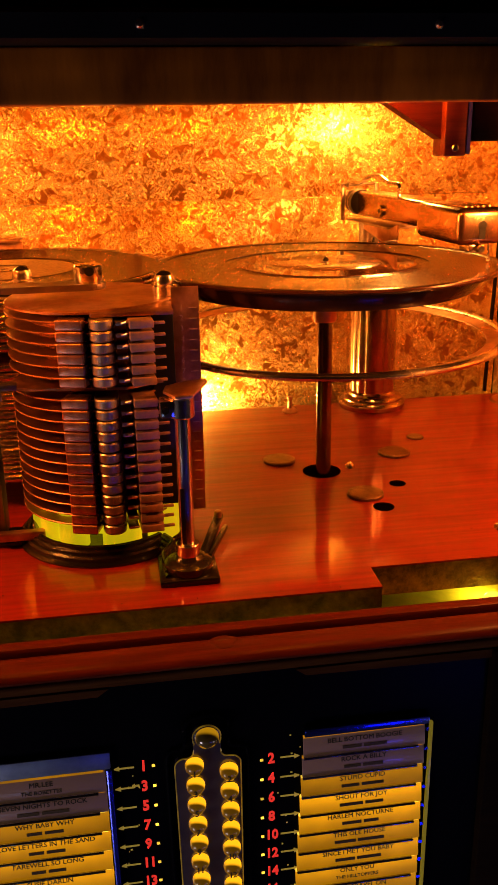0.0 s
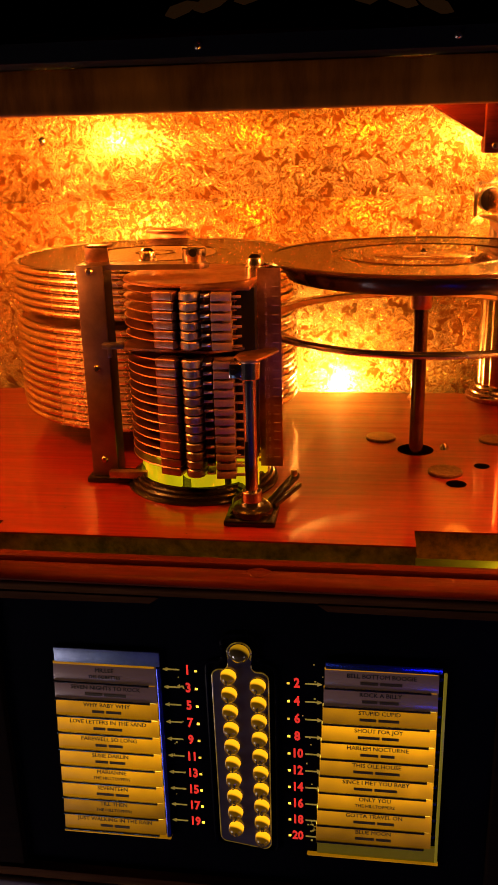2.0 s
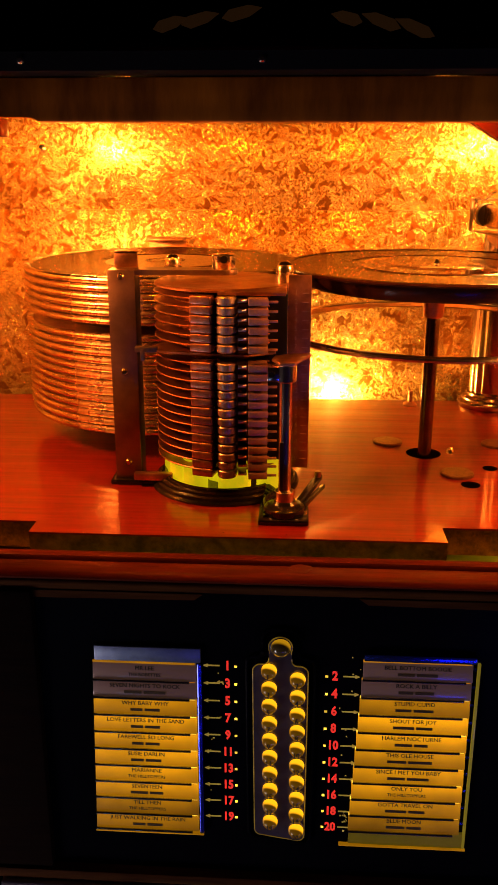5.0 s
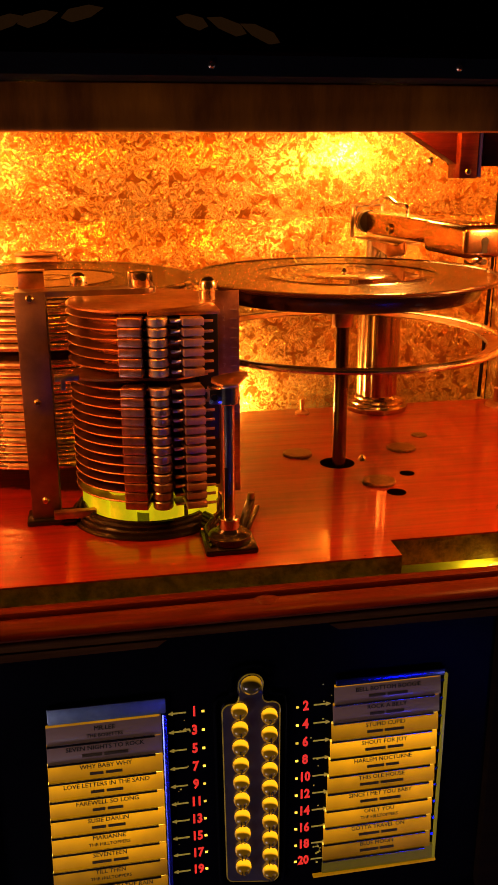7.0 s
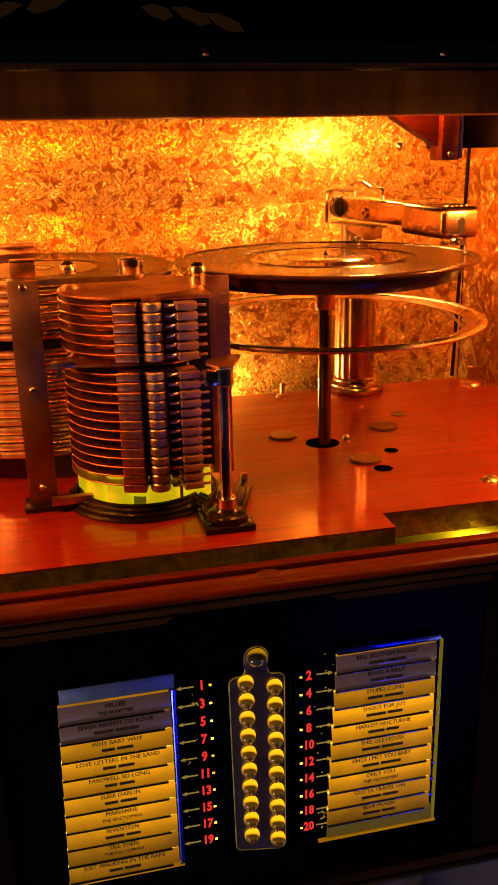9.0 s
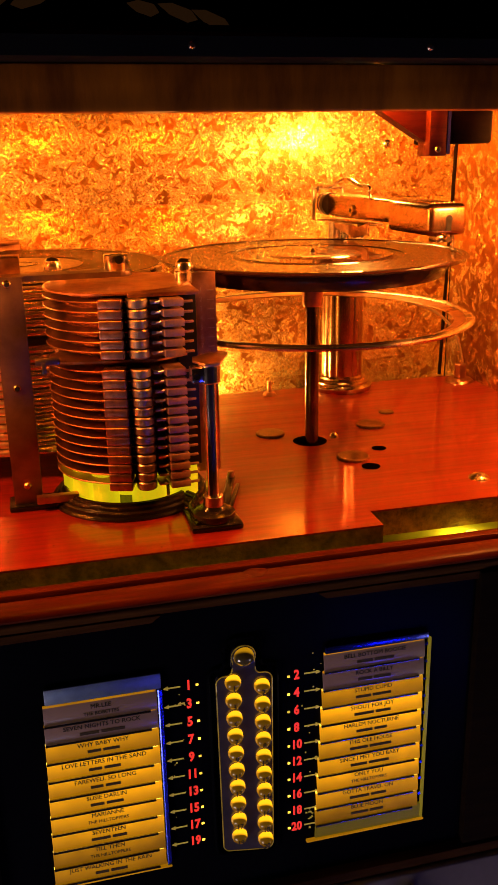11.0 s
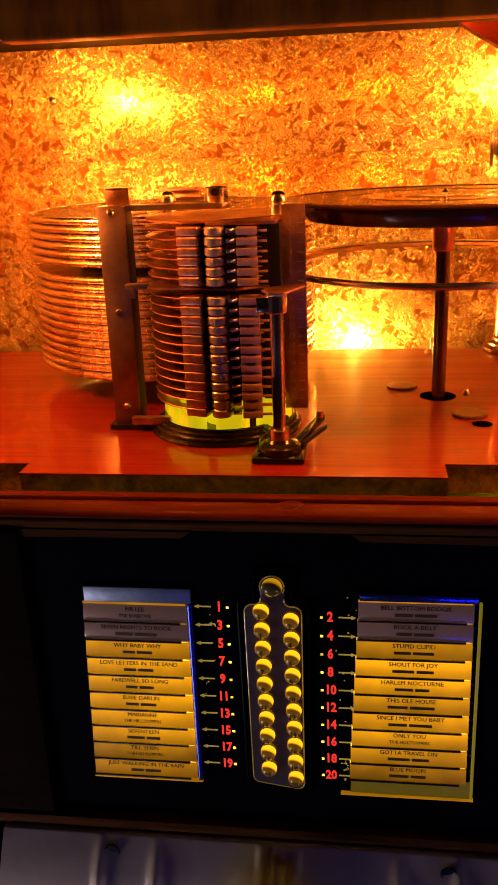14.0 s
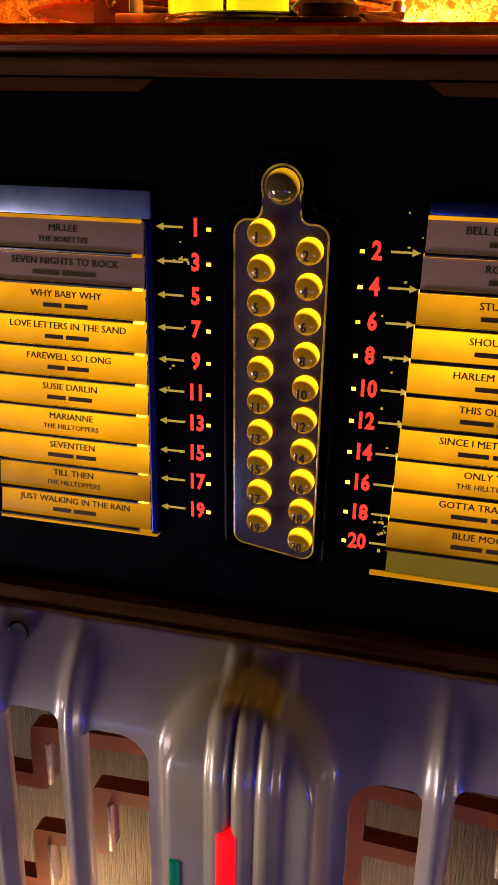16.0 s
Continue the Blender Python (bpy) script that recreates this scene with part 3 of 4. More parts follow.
for x in (-0.285, -0.15, -0.0145, 0.12, 0.255):
    s = lathe([(0, 0.0016), (0.0012, 0.0014), (0.0022, 0)], 14)
    s.transform(Matrix.Translation((x, 0.02, 1.2965)) @ Matrix.Rotation(radians(90), 4, "X"))
    part("screw", s, CHROME, dark_trim)
# the upper dome behind its glass, with petal shapes far back
setting("dome_floor", box(-0.39, 0.39, 0.0505, 0.734, 1.3075, 1.3100), DARK_WOOD, "dark floor of the upper dome", "board")
setting("dome_back", box(-0.39, 0.39, 0.735, 0.745, 1.3075, 1.50), DARK_WOOD, "dark back of the upper dome", "board")
petals = thing("petal_ornament", "dull gold fanned petal shapes on the dark dome", "ornament")
for cx, cz, half, tilt in ((-0.168, 1.412, 0.024, -22), (-0.129, 1.417, 0.026, -20), (-0.075, 1.424, 0.027, -18), (0.060, 1.417, 0.021, 20), (0.104, 1.413, 0.027, 24), (0.147, 1.405, 0.028, 27)):
    pet = prism([(-half, -0.0035), (-half * 0.3, -0.0085), (half * 0.6, -0.0075), (half, 0.001), (half * 0.55, 0.0075), (-half * 0.4, 0.005)], "y", 0, 0.003, 0.0008)
    pet.transform(Matrix.Translation((cx, 0.729, cz)) @ Matrix.Rotation(radians(tilt), 4, "Y") @ Matrix.Diagonal((1 if cx > 0 else -1, 1, 1, 1)))
    part("petal", pet, PETAL, petals)
neon = thing("neon_tube", "thin red glowing tube along the dome's edge", "neon tube")
part("tube", rod((-0.088, 0.03, 1.3362), (0.056, 0.03, 1.3335), 0.0009), NEON_RED, neon)

# jambs and wooden blocks at the corners of the opening
for sx, nm in ((-1, "jamb_left"), (1, "jamb_right")):
    x = 0.2 * sx if sx < 0 else 0.232
    j = thing(nm, "dark red wooden jamb with a brass lower catch", "jamb", kind="structure")
    part("post", box(min(x, x + sx * 0.03), max(x, x + sx * 0.03), 0.0, 0.03, 0.9936, 1.264, 0.002), RED_WOOD, j)
    part("catch", box(x - sx * 0.001, x - sx * 0.007, 0.004, 0.02, 0.9936, 1.025, 0.0015), SCREW, j, "brass catch")
blk = thing("corner_block", "red wooden corner block with a dark blue face under the rail", "block")
part("block", box(0.1405, 0.1525, 0.060, 0.078, 1.2385, 1.2655, 0.001), RED_WOOD, blk)
part("gusset", prism([(0.1404, 1.2655), (0.1404, 1.247), (0.110, 1.2655)], "y", 0.066, 0.078), RED_WOOD, blk)
# The block's right side is a separate dark blue face.
part("face", box(0.1527, 0.1545, 0.060, 0.078, 1.2395, 1.2655), mat("dark_blue_matte", (0.03, 0.03, 0.16), 0.7), blk, "dark blue face")
s = lathe([(0, 0.001), (0.0016, 0.0006), (0.002, 0)], 12)
s.transform(Matrix.Translation((0.1465, 0.0599, 1.2425)) @ Matrix.Rotation(radians(90), 4, "X"))
part("screw", s, SCREW, blk)
hood = thing("lamp_hood", "dark box hanging under the rail beside the block", "lamp hood")
part("shell", box(0.156, 0.1845, 0.062, 0.12, 1.2455, 1.2655, 0.002), DARK_WOOD, hood)
blk2 = thing("corner_block", "red wooden corner block under the rail", "block")
part("block", box(-0.212, -0.1772, 0.060, 0.075, 1.2572, 1.2680, 0.001), RED_WOOD, blk2)
for x0, x1, y0, lb in ((-0.3516, -0.3516, 0.4285, "slim dark red rod with a brass foot in the chamber's corner"), (0.3325, 0.3400, 0.4165, "slim dark rod leaning in the chamber's corner")):
    side_post = thing("corner_rod", lb, "rod")
    low = DECK + 0.0052 if x0 < 0 else DECK
    part("shaft", rod((x0, y0, low), (x1, y0, 1.3035), 0.0030 if x0 < 0 else 0.0019, 12), RED_WOOD if x0 < 0 else DARK_WOOD, side_post)
    if x0 < 0:
        part("foot", lathe([(0, 0.005), (0.0065, 0.005), (0.0085, 0.003), (0.0095, 0)], 24, (x0, y0, DECK)), SCREW, side_post)
wire = thing("wire_hook", "bent dark wire hook on the jamb", "wire")
part("hook", tube(curve_points([(-0.2005, 0.031, 1.238), (-0.1945, 0.032, 1.205), (-0.1925, 0.033, 1.178), (-0.1945, 0.033, 1.165), (-0.1985, 0.032, 1.176), (-0.2005, 0.031, 1.19)], 30), 0.0014), CAST_BLACK, wire)
# under the deck: bulb and tray seen through the right notch
under = thing("bulb", "small glowing yellow bulb under the deck's notch", "bulb")
part("glass", lathe([(0, 0.011), (0.004, 0.0105), (0.0065, 0.008), (0.0075, 0.004), (0.006, 0)], 24, (0.1870, 0.0560, 0.9685)), mat("yellow_bulb_glass", (0.8, 0.7, 0.1), 0.2, 0, emit=(1.0, 0.75, 0.08), strength=1.2), under)
part("socket", lathe([(0.006, 0), (0.0055, -0.0005), (0, -0.0005)], 20, (0.1870, 0.0560, 0.9685)), SCREW, under)
stop = thing("rubber_stop", "small dark rubber stop under the deck's notch", "stop")
part("body", lathe([(0, 0.0105), (0.003, 0.0100), (0.0050, 0.0080), (0.0056, 0.0050), (0.0050, 0.0018), (0.0035, 0)], 24, (0.2020, 0.0560, 0.9676)), CAST_BLACK, stop)
# Tray added under the notch; its yellow paint stands for the lit gap.
tray = thing("light_tray", "pale yellow tray added under the deck for the glow in the gap", "tray")
part("plate", box(-0.36, 0.35, 0.038, 0.10, 0.9655, 0.9675), mat("pale_yellow_glow_paint", (0.7, 0.62, 0.12), 0.5), tray)
part("bracket", box(-0.36, 0.35, 0.10, 0.104, 0.8995, 0.9675), STEEL, tray)


# ---- things on the deck ----
CX, CY = 0.118, 0.2235          # turntable's axis
PX, PY = -0.0486, 0.153         # selector's axis
SX, SY = -0.118, 0.318          # stack's axis
PITCH, TOP = 0.0066, 1.152


def level(k):
    return TOP - PITCH * (k - 1)


def ring_profile(r0, r1, h):
    """Section of a rolled tray rim."""
    pts = []
    for i in range(13):
        a = math.tau * i / 12
        pts.append(((r0 + r1) / 2 + (r1 - r0) / 2 * math.cos(a), h / 2 * math.sin(a)))
    return pts


def disc_record(z, parent, center, r=0.125, label_mat=LABEL, label_r=0.05):
    body = lathe([(0.0036, 0.0022), (label_r, 0.0022), (label_r + 0.0012, 0.0018), (label_r + 0.008, 0.0018), (label_r + 0.0085, 0.0023), (r - 0.004, 0.0023), (r - 0.0015, 0.0026), (r, 0.0015), (r - 0.001, 0.0002), (0.0036, 0.0)], 96, (*center, z))
    p = part("disc", body, SHELLAC, parent)
    part("label", lathe([(0.0038, 0.0), (0.0038, 0.00035), (label_r - 0.002, 0.00035), (label_r - 0.0015, 0.0)], 64, (*center, z + 0.0022)), label_mat, parent, "gold speckled paper label")
    return p


# stack of record trays
ang = math.atan2(PY - SY, PX - SX)


def record_tray(k):
    t = thing("record_tray", "copper record tray with rolled rim in the stack", "record tray", "stack of record trays")
    t.location = (SX, SY, level(k))
    part("rim", lathe(ring_profile(0.1230, 0.1292, 0.0061), 96, (0, 0, 0)), ALU, t)
    part("pan", lathe([(0.1245, 0.0004), (0.090, -0.0004), (0.088, -0.0009), (0.1245, -0.0009)], 72, (0, 0, 0)), COPPER, t)
    arm = box(0.120, 0.176, -0.016, 0.016, -0.0012, 0.0012, 0.0004)
    arm.transform(Matrix.Rotation(ang, 4, "Z"))
    part("arm", arm, COPPER, t)
    return t


master = record_tray(1)
trays = [master]
for k in range(2, 21):
    if k != 7:
        j = 0.0008 * math.sin(k * 2.3)
        trays.append(copy_thing(master, pose(SX + j, SY - j, level(k))))
rec = thing("stacked_record", "black record with speckled gold label on the stack", "record")
disc_record(TOP - 0.0002, rec, (SX, SY), 0.1225, LABEL, 0.057)
ring_m = lathe([(0.0155, 0.0), (0.0155, 0.0003), (0.0185, 0.0003), (0.0185, 0.0)], 40, (SX, SY, TOP + 0.0028))
part("label_ring", ring_m, LABEL_RED, rec)
clip = thing("stack_clip", "bent copper clip lying over the top record", "clip")
cl = prism([(-0.148, 0.203), (-0.135, 0.188), (-0.120, 0.186), (-0.112, 0.200), (-0.128, 0.206), (-0.140, 0.214)], "z", TOP + 0.0045, TOP + 0.0065, 0.0004)
part("blade", cl, COPPER, clip)
hook = thing("stack_rest", "copper rest at the back of the stack", "rest")
part("plate", box(-0.155, -0.115, 0.4465, 0.4474, 1.0, 1.165, 0.0003), COPPER, hook)
part("lip", box(-0.155, -0.115, 0.43, 0.4464, 1.1615, 1.165, 0.0006), COPPER, hook)


# selector column
sel = thing("selector_mechanism", "copper and chrome record selector column on a black cast base", "selector mechanism")
foot = lathe([(0.0, 0.0035), (0.0440, 0.0035), (0.0462, 0.0092), (0.0478, 0.0106), (0.0492, 0.0098), (0.0499, 0.0078), (0.0513, 0.0086), (0.0526, 0.0075), (0.0532, 0.0054), (0.0545, 0.0061), (0.0558, 0.0049), (0.0563, 0.0027), (0.0576, 0.0029), (0.0586, 0.0012), (0.0586, 0.0), (0, 0)], 72, (PX, PY, DECK))
base = part("base", foot, CAST_BLACK, sel, "stepped black cast base")
for k_ in range(3):
    part("foot_ridge", tube(curve_points([(PX + 0.036 - 0.001 * k_, PY - 0.043 - 0.0026 * k_, DECK + 0.0112 - 0.003 * k_), (-0.008, 0.100 - 0.0026 * k_, DECK + 0.0108 - 0.003 * k_), (-0.0135, 0.090 - 0.003 * k_, DECK + 0.0085 - 0.0022 * k_), (-0.0125, 0.0765 - 0.0045 * k_, DECK + 0.0070 - 0.0015 * k_)], 24), 0.0022), CAST_BLACK, sel)
part("post_plate", box(-0.0180, 0.0175, 0.0620, 0.099, DECK, DECK + 0.0042, 0.0012), CAST_BLACK, sel)
part("post_step", lathe([(0, 0.009), (0.0075, 0.009), (0.009, 0.007), (0.012, 0.0065), (0.0145, 0.0045), (0.0145, 0)], 36, (0, 0.0775, DECK + 0.0047)), CAST_BLACK, sel)
lever = box(-0.003, 0.003, -0.03, 0.03, 0, 0.004, 0.001)
lever.transform(Matrix.Translation((0.0165, 0.108, DECK + 0.006)) @ Matrix.Rotation(radians(-18), 4, "Z") @ Matrix.Rotation(radians(5), 4, "X"))
part("lever", lever, CAST_BLACK, sel)
lever2 = box(-0.0015, 0.0015, -0.022, 0.022, 0, 0.0035, 0.0006)
lever2.transform(Matrix.Translation((0.0215, 0.108, DECK + 0.004)) @ Matrix.Rotation(radians(-20), 4, "Z"))
part("lever", lever2, CAST_BLACK, sel)
part("knob", lathe([(0, 0.006), (0.0022, 0.0055), (0.0028, 0.003), (0.002, 0), (0, 0)], 16, (0.0245, 0.131, DECK + 0.011)), COPPER, sel)
part("left_foot", box(-0.1375, -0.085, 0.135, 0.158, DECK, DECK + 0.0045, 0.0012), CAST_BLACK, sel)
part("foot_bar", box(-0.118, -0.088, 0.130, 0.136, DECK + 0.006, DECK + 0.012, 0.0008), COPPER, sel)
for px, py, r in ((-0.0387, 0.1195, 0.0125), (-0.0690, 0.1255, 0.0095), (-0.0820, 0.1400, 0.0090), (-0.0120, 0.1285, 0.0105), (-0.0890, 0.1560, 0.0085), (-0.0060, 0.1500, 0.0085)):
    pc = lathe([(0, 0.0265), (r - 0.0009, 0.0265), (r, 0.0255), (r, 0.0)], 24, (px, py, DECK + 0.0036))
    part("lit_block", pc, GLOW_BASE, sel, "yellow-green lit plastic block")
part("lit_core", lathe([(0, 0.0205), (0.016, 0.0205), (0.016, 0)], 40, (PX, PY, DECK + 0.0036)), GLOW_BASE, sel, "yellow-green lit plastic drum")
# Added drum: its copper stands for light reflected between the discs.
part("core", rod((PX, PY, DECK + 0.0305), (PX, PY, 1.1562), 0.0375, 48), DULL_COPPER, sel, "dull copper drum put in for the glow between the discs")

# selector discs, one for each record
disc_me = mesh_of("selector_disc", lathe([(0.0370, 0.0005), (0.0512, 0.0004), (0.0521, 0.0006), (0.0526, 0.0001), (0.0521, -0.0005), (0.0512, -0.0004), (0.0370, -0.0005)], 72))
disc_me.materials.append(DISC_METAL)
tab_a = box(-0.0080, 0.0080, -0.0065, 0.010, -0.00325, 0.00295, 0.0011, segs=3)
tab_b = join(box(-0.0070, 0.0070, -0.002, 0.014, -0.0031, 0.0027, 0.0008), lathe([(0, 0.0028), (0.0063, 0.0028), (0.0070, 0.0019), (0.0070, -0.0022), (0.0063, -0.0031), (0, -0.0031)], 20, (0, -0.0015, 0)))
tab_c = join(box(-0.0030, 0.0030, -0.003, 0.012, -0.0012, 0.0012, 0.0003), rod((0, -0.003, 0), (0.003, -0.0055, 0.0012), 0.0007, 8))
tab_d = join(box(-0.0068, 0.0068, -0.003, 0.014, -0.0026, 0.0022, 0.0004), box(0.0066, 0.0135, -0.001, 0.001, -0.0012, 0.0004, 0.0003))
tabs = []
for nm, bm_, m_ in (("key", tab_a, KEY_COPPER), ("finger", tab_b, STEEL), ("spring", tab_c, STEEL), ("tooth", tab_d, KEY_METAL)):
    me = mesh_of(nm, bm_)
    me.materials.append(m_)
    tabs.append((nm, me))
where = ((-0.0588, 0.1012, -16), (-0.0422, 0.0985, -2), (-0.0312, 0.0965, 6), (-0.0198, 0.0925, 6))
for k in range(1, 21):
    z = level(k)
    if k == 7:
        continue
    o = part("selector_disc", disc_me, None, sel)
    o.location = (PX, PY, z)
    for (nm, me), (tx, ty, tr_) in zip(tabs, where):
        o = part(nm, me, None, sel)
        o.location = (tx, ty + 0.0004 * math.sin(k * 1.7), z)
        o.rotation_euler = (0, 0, radians(tr_ + 1.2 * math.sin(k * 3.1)))
z8 = level(7)
part("gap_plate", prism([(-0.105, 0.118), (-0.085, 0.108), (-0.03, 0.100), (-0.008, 0.112), (-0.008, 0.16), (-0.085, 0.16)], "z", z8 - 0.0008, z8 + 0.0008), COPPER, sel)
part("gap_latch", join(box(-0.110, -0.094, 0.112, 0.118, z8 - 0.001, z8 + 0.003, 0.0006), box(-0.106, -0.103, 0.1115, 0.114, z8 - 0.007, z8 + 0.001, 0.0004)), STEEL, sel)
part("top_plate", lathe([(0, 0.0022), (0.0505, 0.0022), (0.052, 0.0012), (0.052, 0), (0, 0)], 72, (PX, PY, 1.1565)), DISC_METAL, sel)
part("top_tongue", box(-0.048, -0.001, 0.098, 0.150, 1.1550, 1.1578, 0.0006), DISC_METAL, sel)
# Black block painted in for the shade of the empty gap.
part("comb_back", box(-0.0140, -0.0002, 0.1150, 0.1280, 1.0310, 1.1540, 0.0006), BLACK, sel, "black block put in for the dark gap behind the teeth")
# numbered plate
plate_bm = box(0.0, 0.0165, 0.1285, 0.1300, 1.020, 1.1655, 0.0004)
plate = part("number_plate", plate_bm, COPPER, sel, "numbered copper scale plate")
tooth_me = mesh_of("scale_tooth", box(-0.009, 0.0005, 0.1283, 0.1302, -0.0011, 0.0011, 0.0004))
tooth_me.materials.append(COPPER)
for k in range(1, 21):
    o = part("scale_tooth", tooth_me, None, plate)
    o.location = (0, 0, level(k) - 0.002)
    letters(str(k), 0.0048, pose(0.0058, 0.12835, level(k) + 0.0012, 90, 0, 0), WHITE_MARK, plate, "numeral")
    part("mark", box(0.0102, 0.0150, 0.1281, 0.12845, level(k) + 0.0005, level(k) + 0.0011), WHITE_MARK, plate)
# flat steel strip at the side with its screws, and the bar across the top
strip = part("steel_strip", box(-0.1335, -0.1135, 0.1390, 0.1410, 1.0045, 1.1668, 0.0004), DULL_STEEL, sel, "flat steel strip with three screws")
part("strip_flange", box(-0.1152, -0.1135, 0.1413, 0.160, 1.0045, 1.163, 0.0003), BLACK, sel)
for z in (1.1623, 1.0905, 1.0180):
    s = lathe([(0, 0.0016), (0.0018, 0.0014), (0.0028, 0.0004), (0.003, 0)], 16)
    s.transform(Matrix.Translation((-0.1235, 0.1389, z)) @ Matrix.Rotation(radians(90), 4, "X"))
    part("screw", s, SCREW, sel)
part("top_bar", prism([(-0.1335, 0.1412), (-0.1335, 0.160), (-0.112, 0.159)] + [(PX + 0.0105 * math.cos(radians(q)), PY + 0.0105 * math.sin(radians(q))) for q in range(100, -105, -20)] + [(-0.112, 0.1412)], "z", 1.1630, 1.1668, 0.0005), DULL_STEEL, sel)
part("clip", join(box(-0.1315, -0.1140, 0.157, 0.1590, 1.1668, 1.1785, 0.0004), box(-0.1315, -0.1140, 0.157, 0.172, 1.1768, 1.1785, 0.0004)), COPPER, sel)
nut = lathe([(0, 0.0112), (0.0045, 0.0112), (0.0048, 0.0108), (0.0082, 0.0108), (0.0088, 0.0100), (0.0088, 0.0015), (0.0082, 0), (0, 0)], 36, (PX, PY, 1.1668))
part("shaft_nut", nut, CHROME, sel, "chrome shaft collar")
part("set_screw", rod((PX + 0.001, PY - 0.0098, 1.1745), (PX + 0.001, PY - 0.0085, 1.1745), 0.0028), BLACK, sel)
for kx, ky in ((-0.0915, 0.186), (-0.003, 0.142)):
    kn = lathe([(0, 0.0160), (0.003, 0.0154), (0.0053, 0.0135), (0.0064, 0.0105), (0.0062, 0.0075), (0.0058, 0.007), (0.0068, 0.0065), (0.0068, 0.0005), (0.0062, 0), (0, 0)], 24, (kx, ky, 1.158))
    part("acorn_nut", kn, CHROME, sel, "polished acorn nut")
part("back_rod", rod((-0.0915, 0.186, 1.01), (-0.0915, 0.186, 1.158), 0.003), STEEL, sel)
# chrome guide post with its sliding collar
part("guide_post", rod((0, 0.0775, DECK + 0.012), (0, 0.0775, 1.112), 0.0044, 24), CHROME, sel, "chrome guide post")
part("post_collar", lathe([(0, 0), (0.0065, 0), (0.007, 0.0005), (0.007, 0.0075), (0.0065, 0.008), (0, 0.008)], 28, (0, 0.0775, DECK + 0.0132)), CHROME, sel)
part("slide_collar", join(lathe([(0.0042, 0), (0.0068, 0), (0.0072, 0.0006), (0.0072, 0.0115), (0.0066, 0.0122), (0.0042, 0.0122)], 28, (0, 0.0775, 1.1005)), box(-0.0125, -0.004, 0.0715, 0.083, 1.1015, 1.1115, 0.001)), CHROME, sel, "chrome sliding collar")
part("collar_screw", rod((-0.0095, 0.0700, 1.1065), (-0.0095, 0.0720, 1.1065), 0.0021), CAST_BLACK, sel)
part("pointer", prism([(-0.010, 0.083), (-0.004, 0.070), (0.006, 0.071), (0.0175, 0.100), (0.0165, 0.106), (0.006, 0.104), (-0.008, 0.094)], "z", 1.1128, 1.1145, 0.0004), COPPER, sel, "flat copper pointer")
part("post_slot", box(-0.0034, -0.0008, 0.0729, 0.0735, 1.022, 1.058, 0.0002), BLACK, sel)

# turntable, raised to the needle
tt = thing("turntable", "raised dark turntable on a polished steel shaft", "turntable")
RZ = 1.1605
part("platter", lathe([(0, 0), (0.1075, 0), (0.1095, -0.0012), (0.1095, -0.006), (0.106, -0.0125), (0.096, -0.0135), (0.012, -0.0135), (0, -0.0135)], 96, (CX, CY, RZ)), SHELLAC, tt, "dark felt-topped platter")
part("hub", lathe([(0, 0), (0.0086, 0), (0.0086, -0.025), (0.0078, -0.027), (0, -0.027)], 32, (CX, CY, RZ - 0.0130)), COPPER, tt)
part("shaft", rod((CX, CY, 0.93), (CX, CY, RZ - 0.0380), 0.0057, 28), SHAFT, tt)
part("spindle", lathe([(0, 0.0072), (0.0008, 0.0068), (0.0028, 0.004), (0.0031, 0)], 16, (CX, CY, RZ)), CHROME, tt)
playing = thing("record", "black shellac record lying on the raised turntable", "record")
disc_record(RZ + 0.0002, playing, (CX, CY), 0.125, LABEL_RED, 0.066)
part("paper_label", lathe([(0.0038, 0.0), (0.0038, 0.0003), (0.0395, 0.0003), (0.0402, 0.0)], 64, (CX, CY, RZ + 0.00276)), mat("ochre_paper_label", (0.2, 0.08, 0.022), 0.16, 0.0, (0.13, 0.05, 0.014), 90), playing, "ochre paper label")
part("raised_rim", lathe([(0.1185, 0.0), (0.1192, 0.0006), (0.1215, 0.0009), (0.1240, 0.0004), (0.1246, -0.0006)], 112, (CX, CY, RZ + 0.0026)), SHELLAC, playing)
part("label_print", box(CX - 0.016, CX + 0.004, CY - 0.026, CY - 0.020, RZ + 0.00307, RZ + 0.0032, m=None), LABEL, playing)
swung = thing("swung_tray", "copper tray ring swung out round the turntable shaft", "record tray", "stack of record trays")
SWZ = 1.1125
part("rim", lathe(ring_profile(0.1245, 0.1325, 0.0050), 112, (CX, CY, SWZ)), CHROME, swung)
part("lip", lathe([(0.1245, 0.0006), (0.1155, -0.0012), (0.1155, -0.0020), (0.1245, -0.0012)], 96, (CX, CY, SWZ)), COPPER, swung)
sw_ang = math.atan2(PY - CY, PX - CX)
arm = box(0.122, 0.170, -0.012, 0.012, -0.0012, 0.0012, 0.0004)
arm.transform(Matrix.Translation((CX, CY, SWZ)) @ Matrix.Rotation(sw_ang, 4, "Z"))
part("arm", arm, COPPER, swung)

# fittings let into the deck
for x, y, r, z in ((0.0896, 0.2575, 0.0130, 0.0022), (0.1860, 0.2565, 0.0130, 0.0022), (0.1386, 0.1757, 0.0133, 0.0026), (0.2160, 0.2914, 0.0073, 0.0016)):
    c = thing("deck_plug", "round brass plug lying on the mahogany deck", "plug", "plugs on the deck")
    part("disc", lathe([(0, z), (r - 0.001, z), (r, z - 0.0007), (r, 0), (0, 0)], 40, (x, y, DECK)), BRASS_PLUG, c)
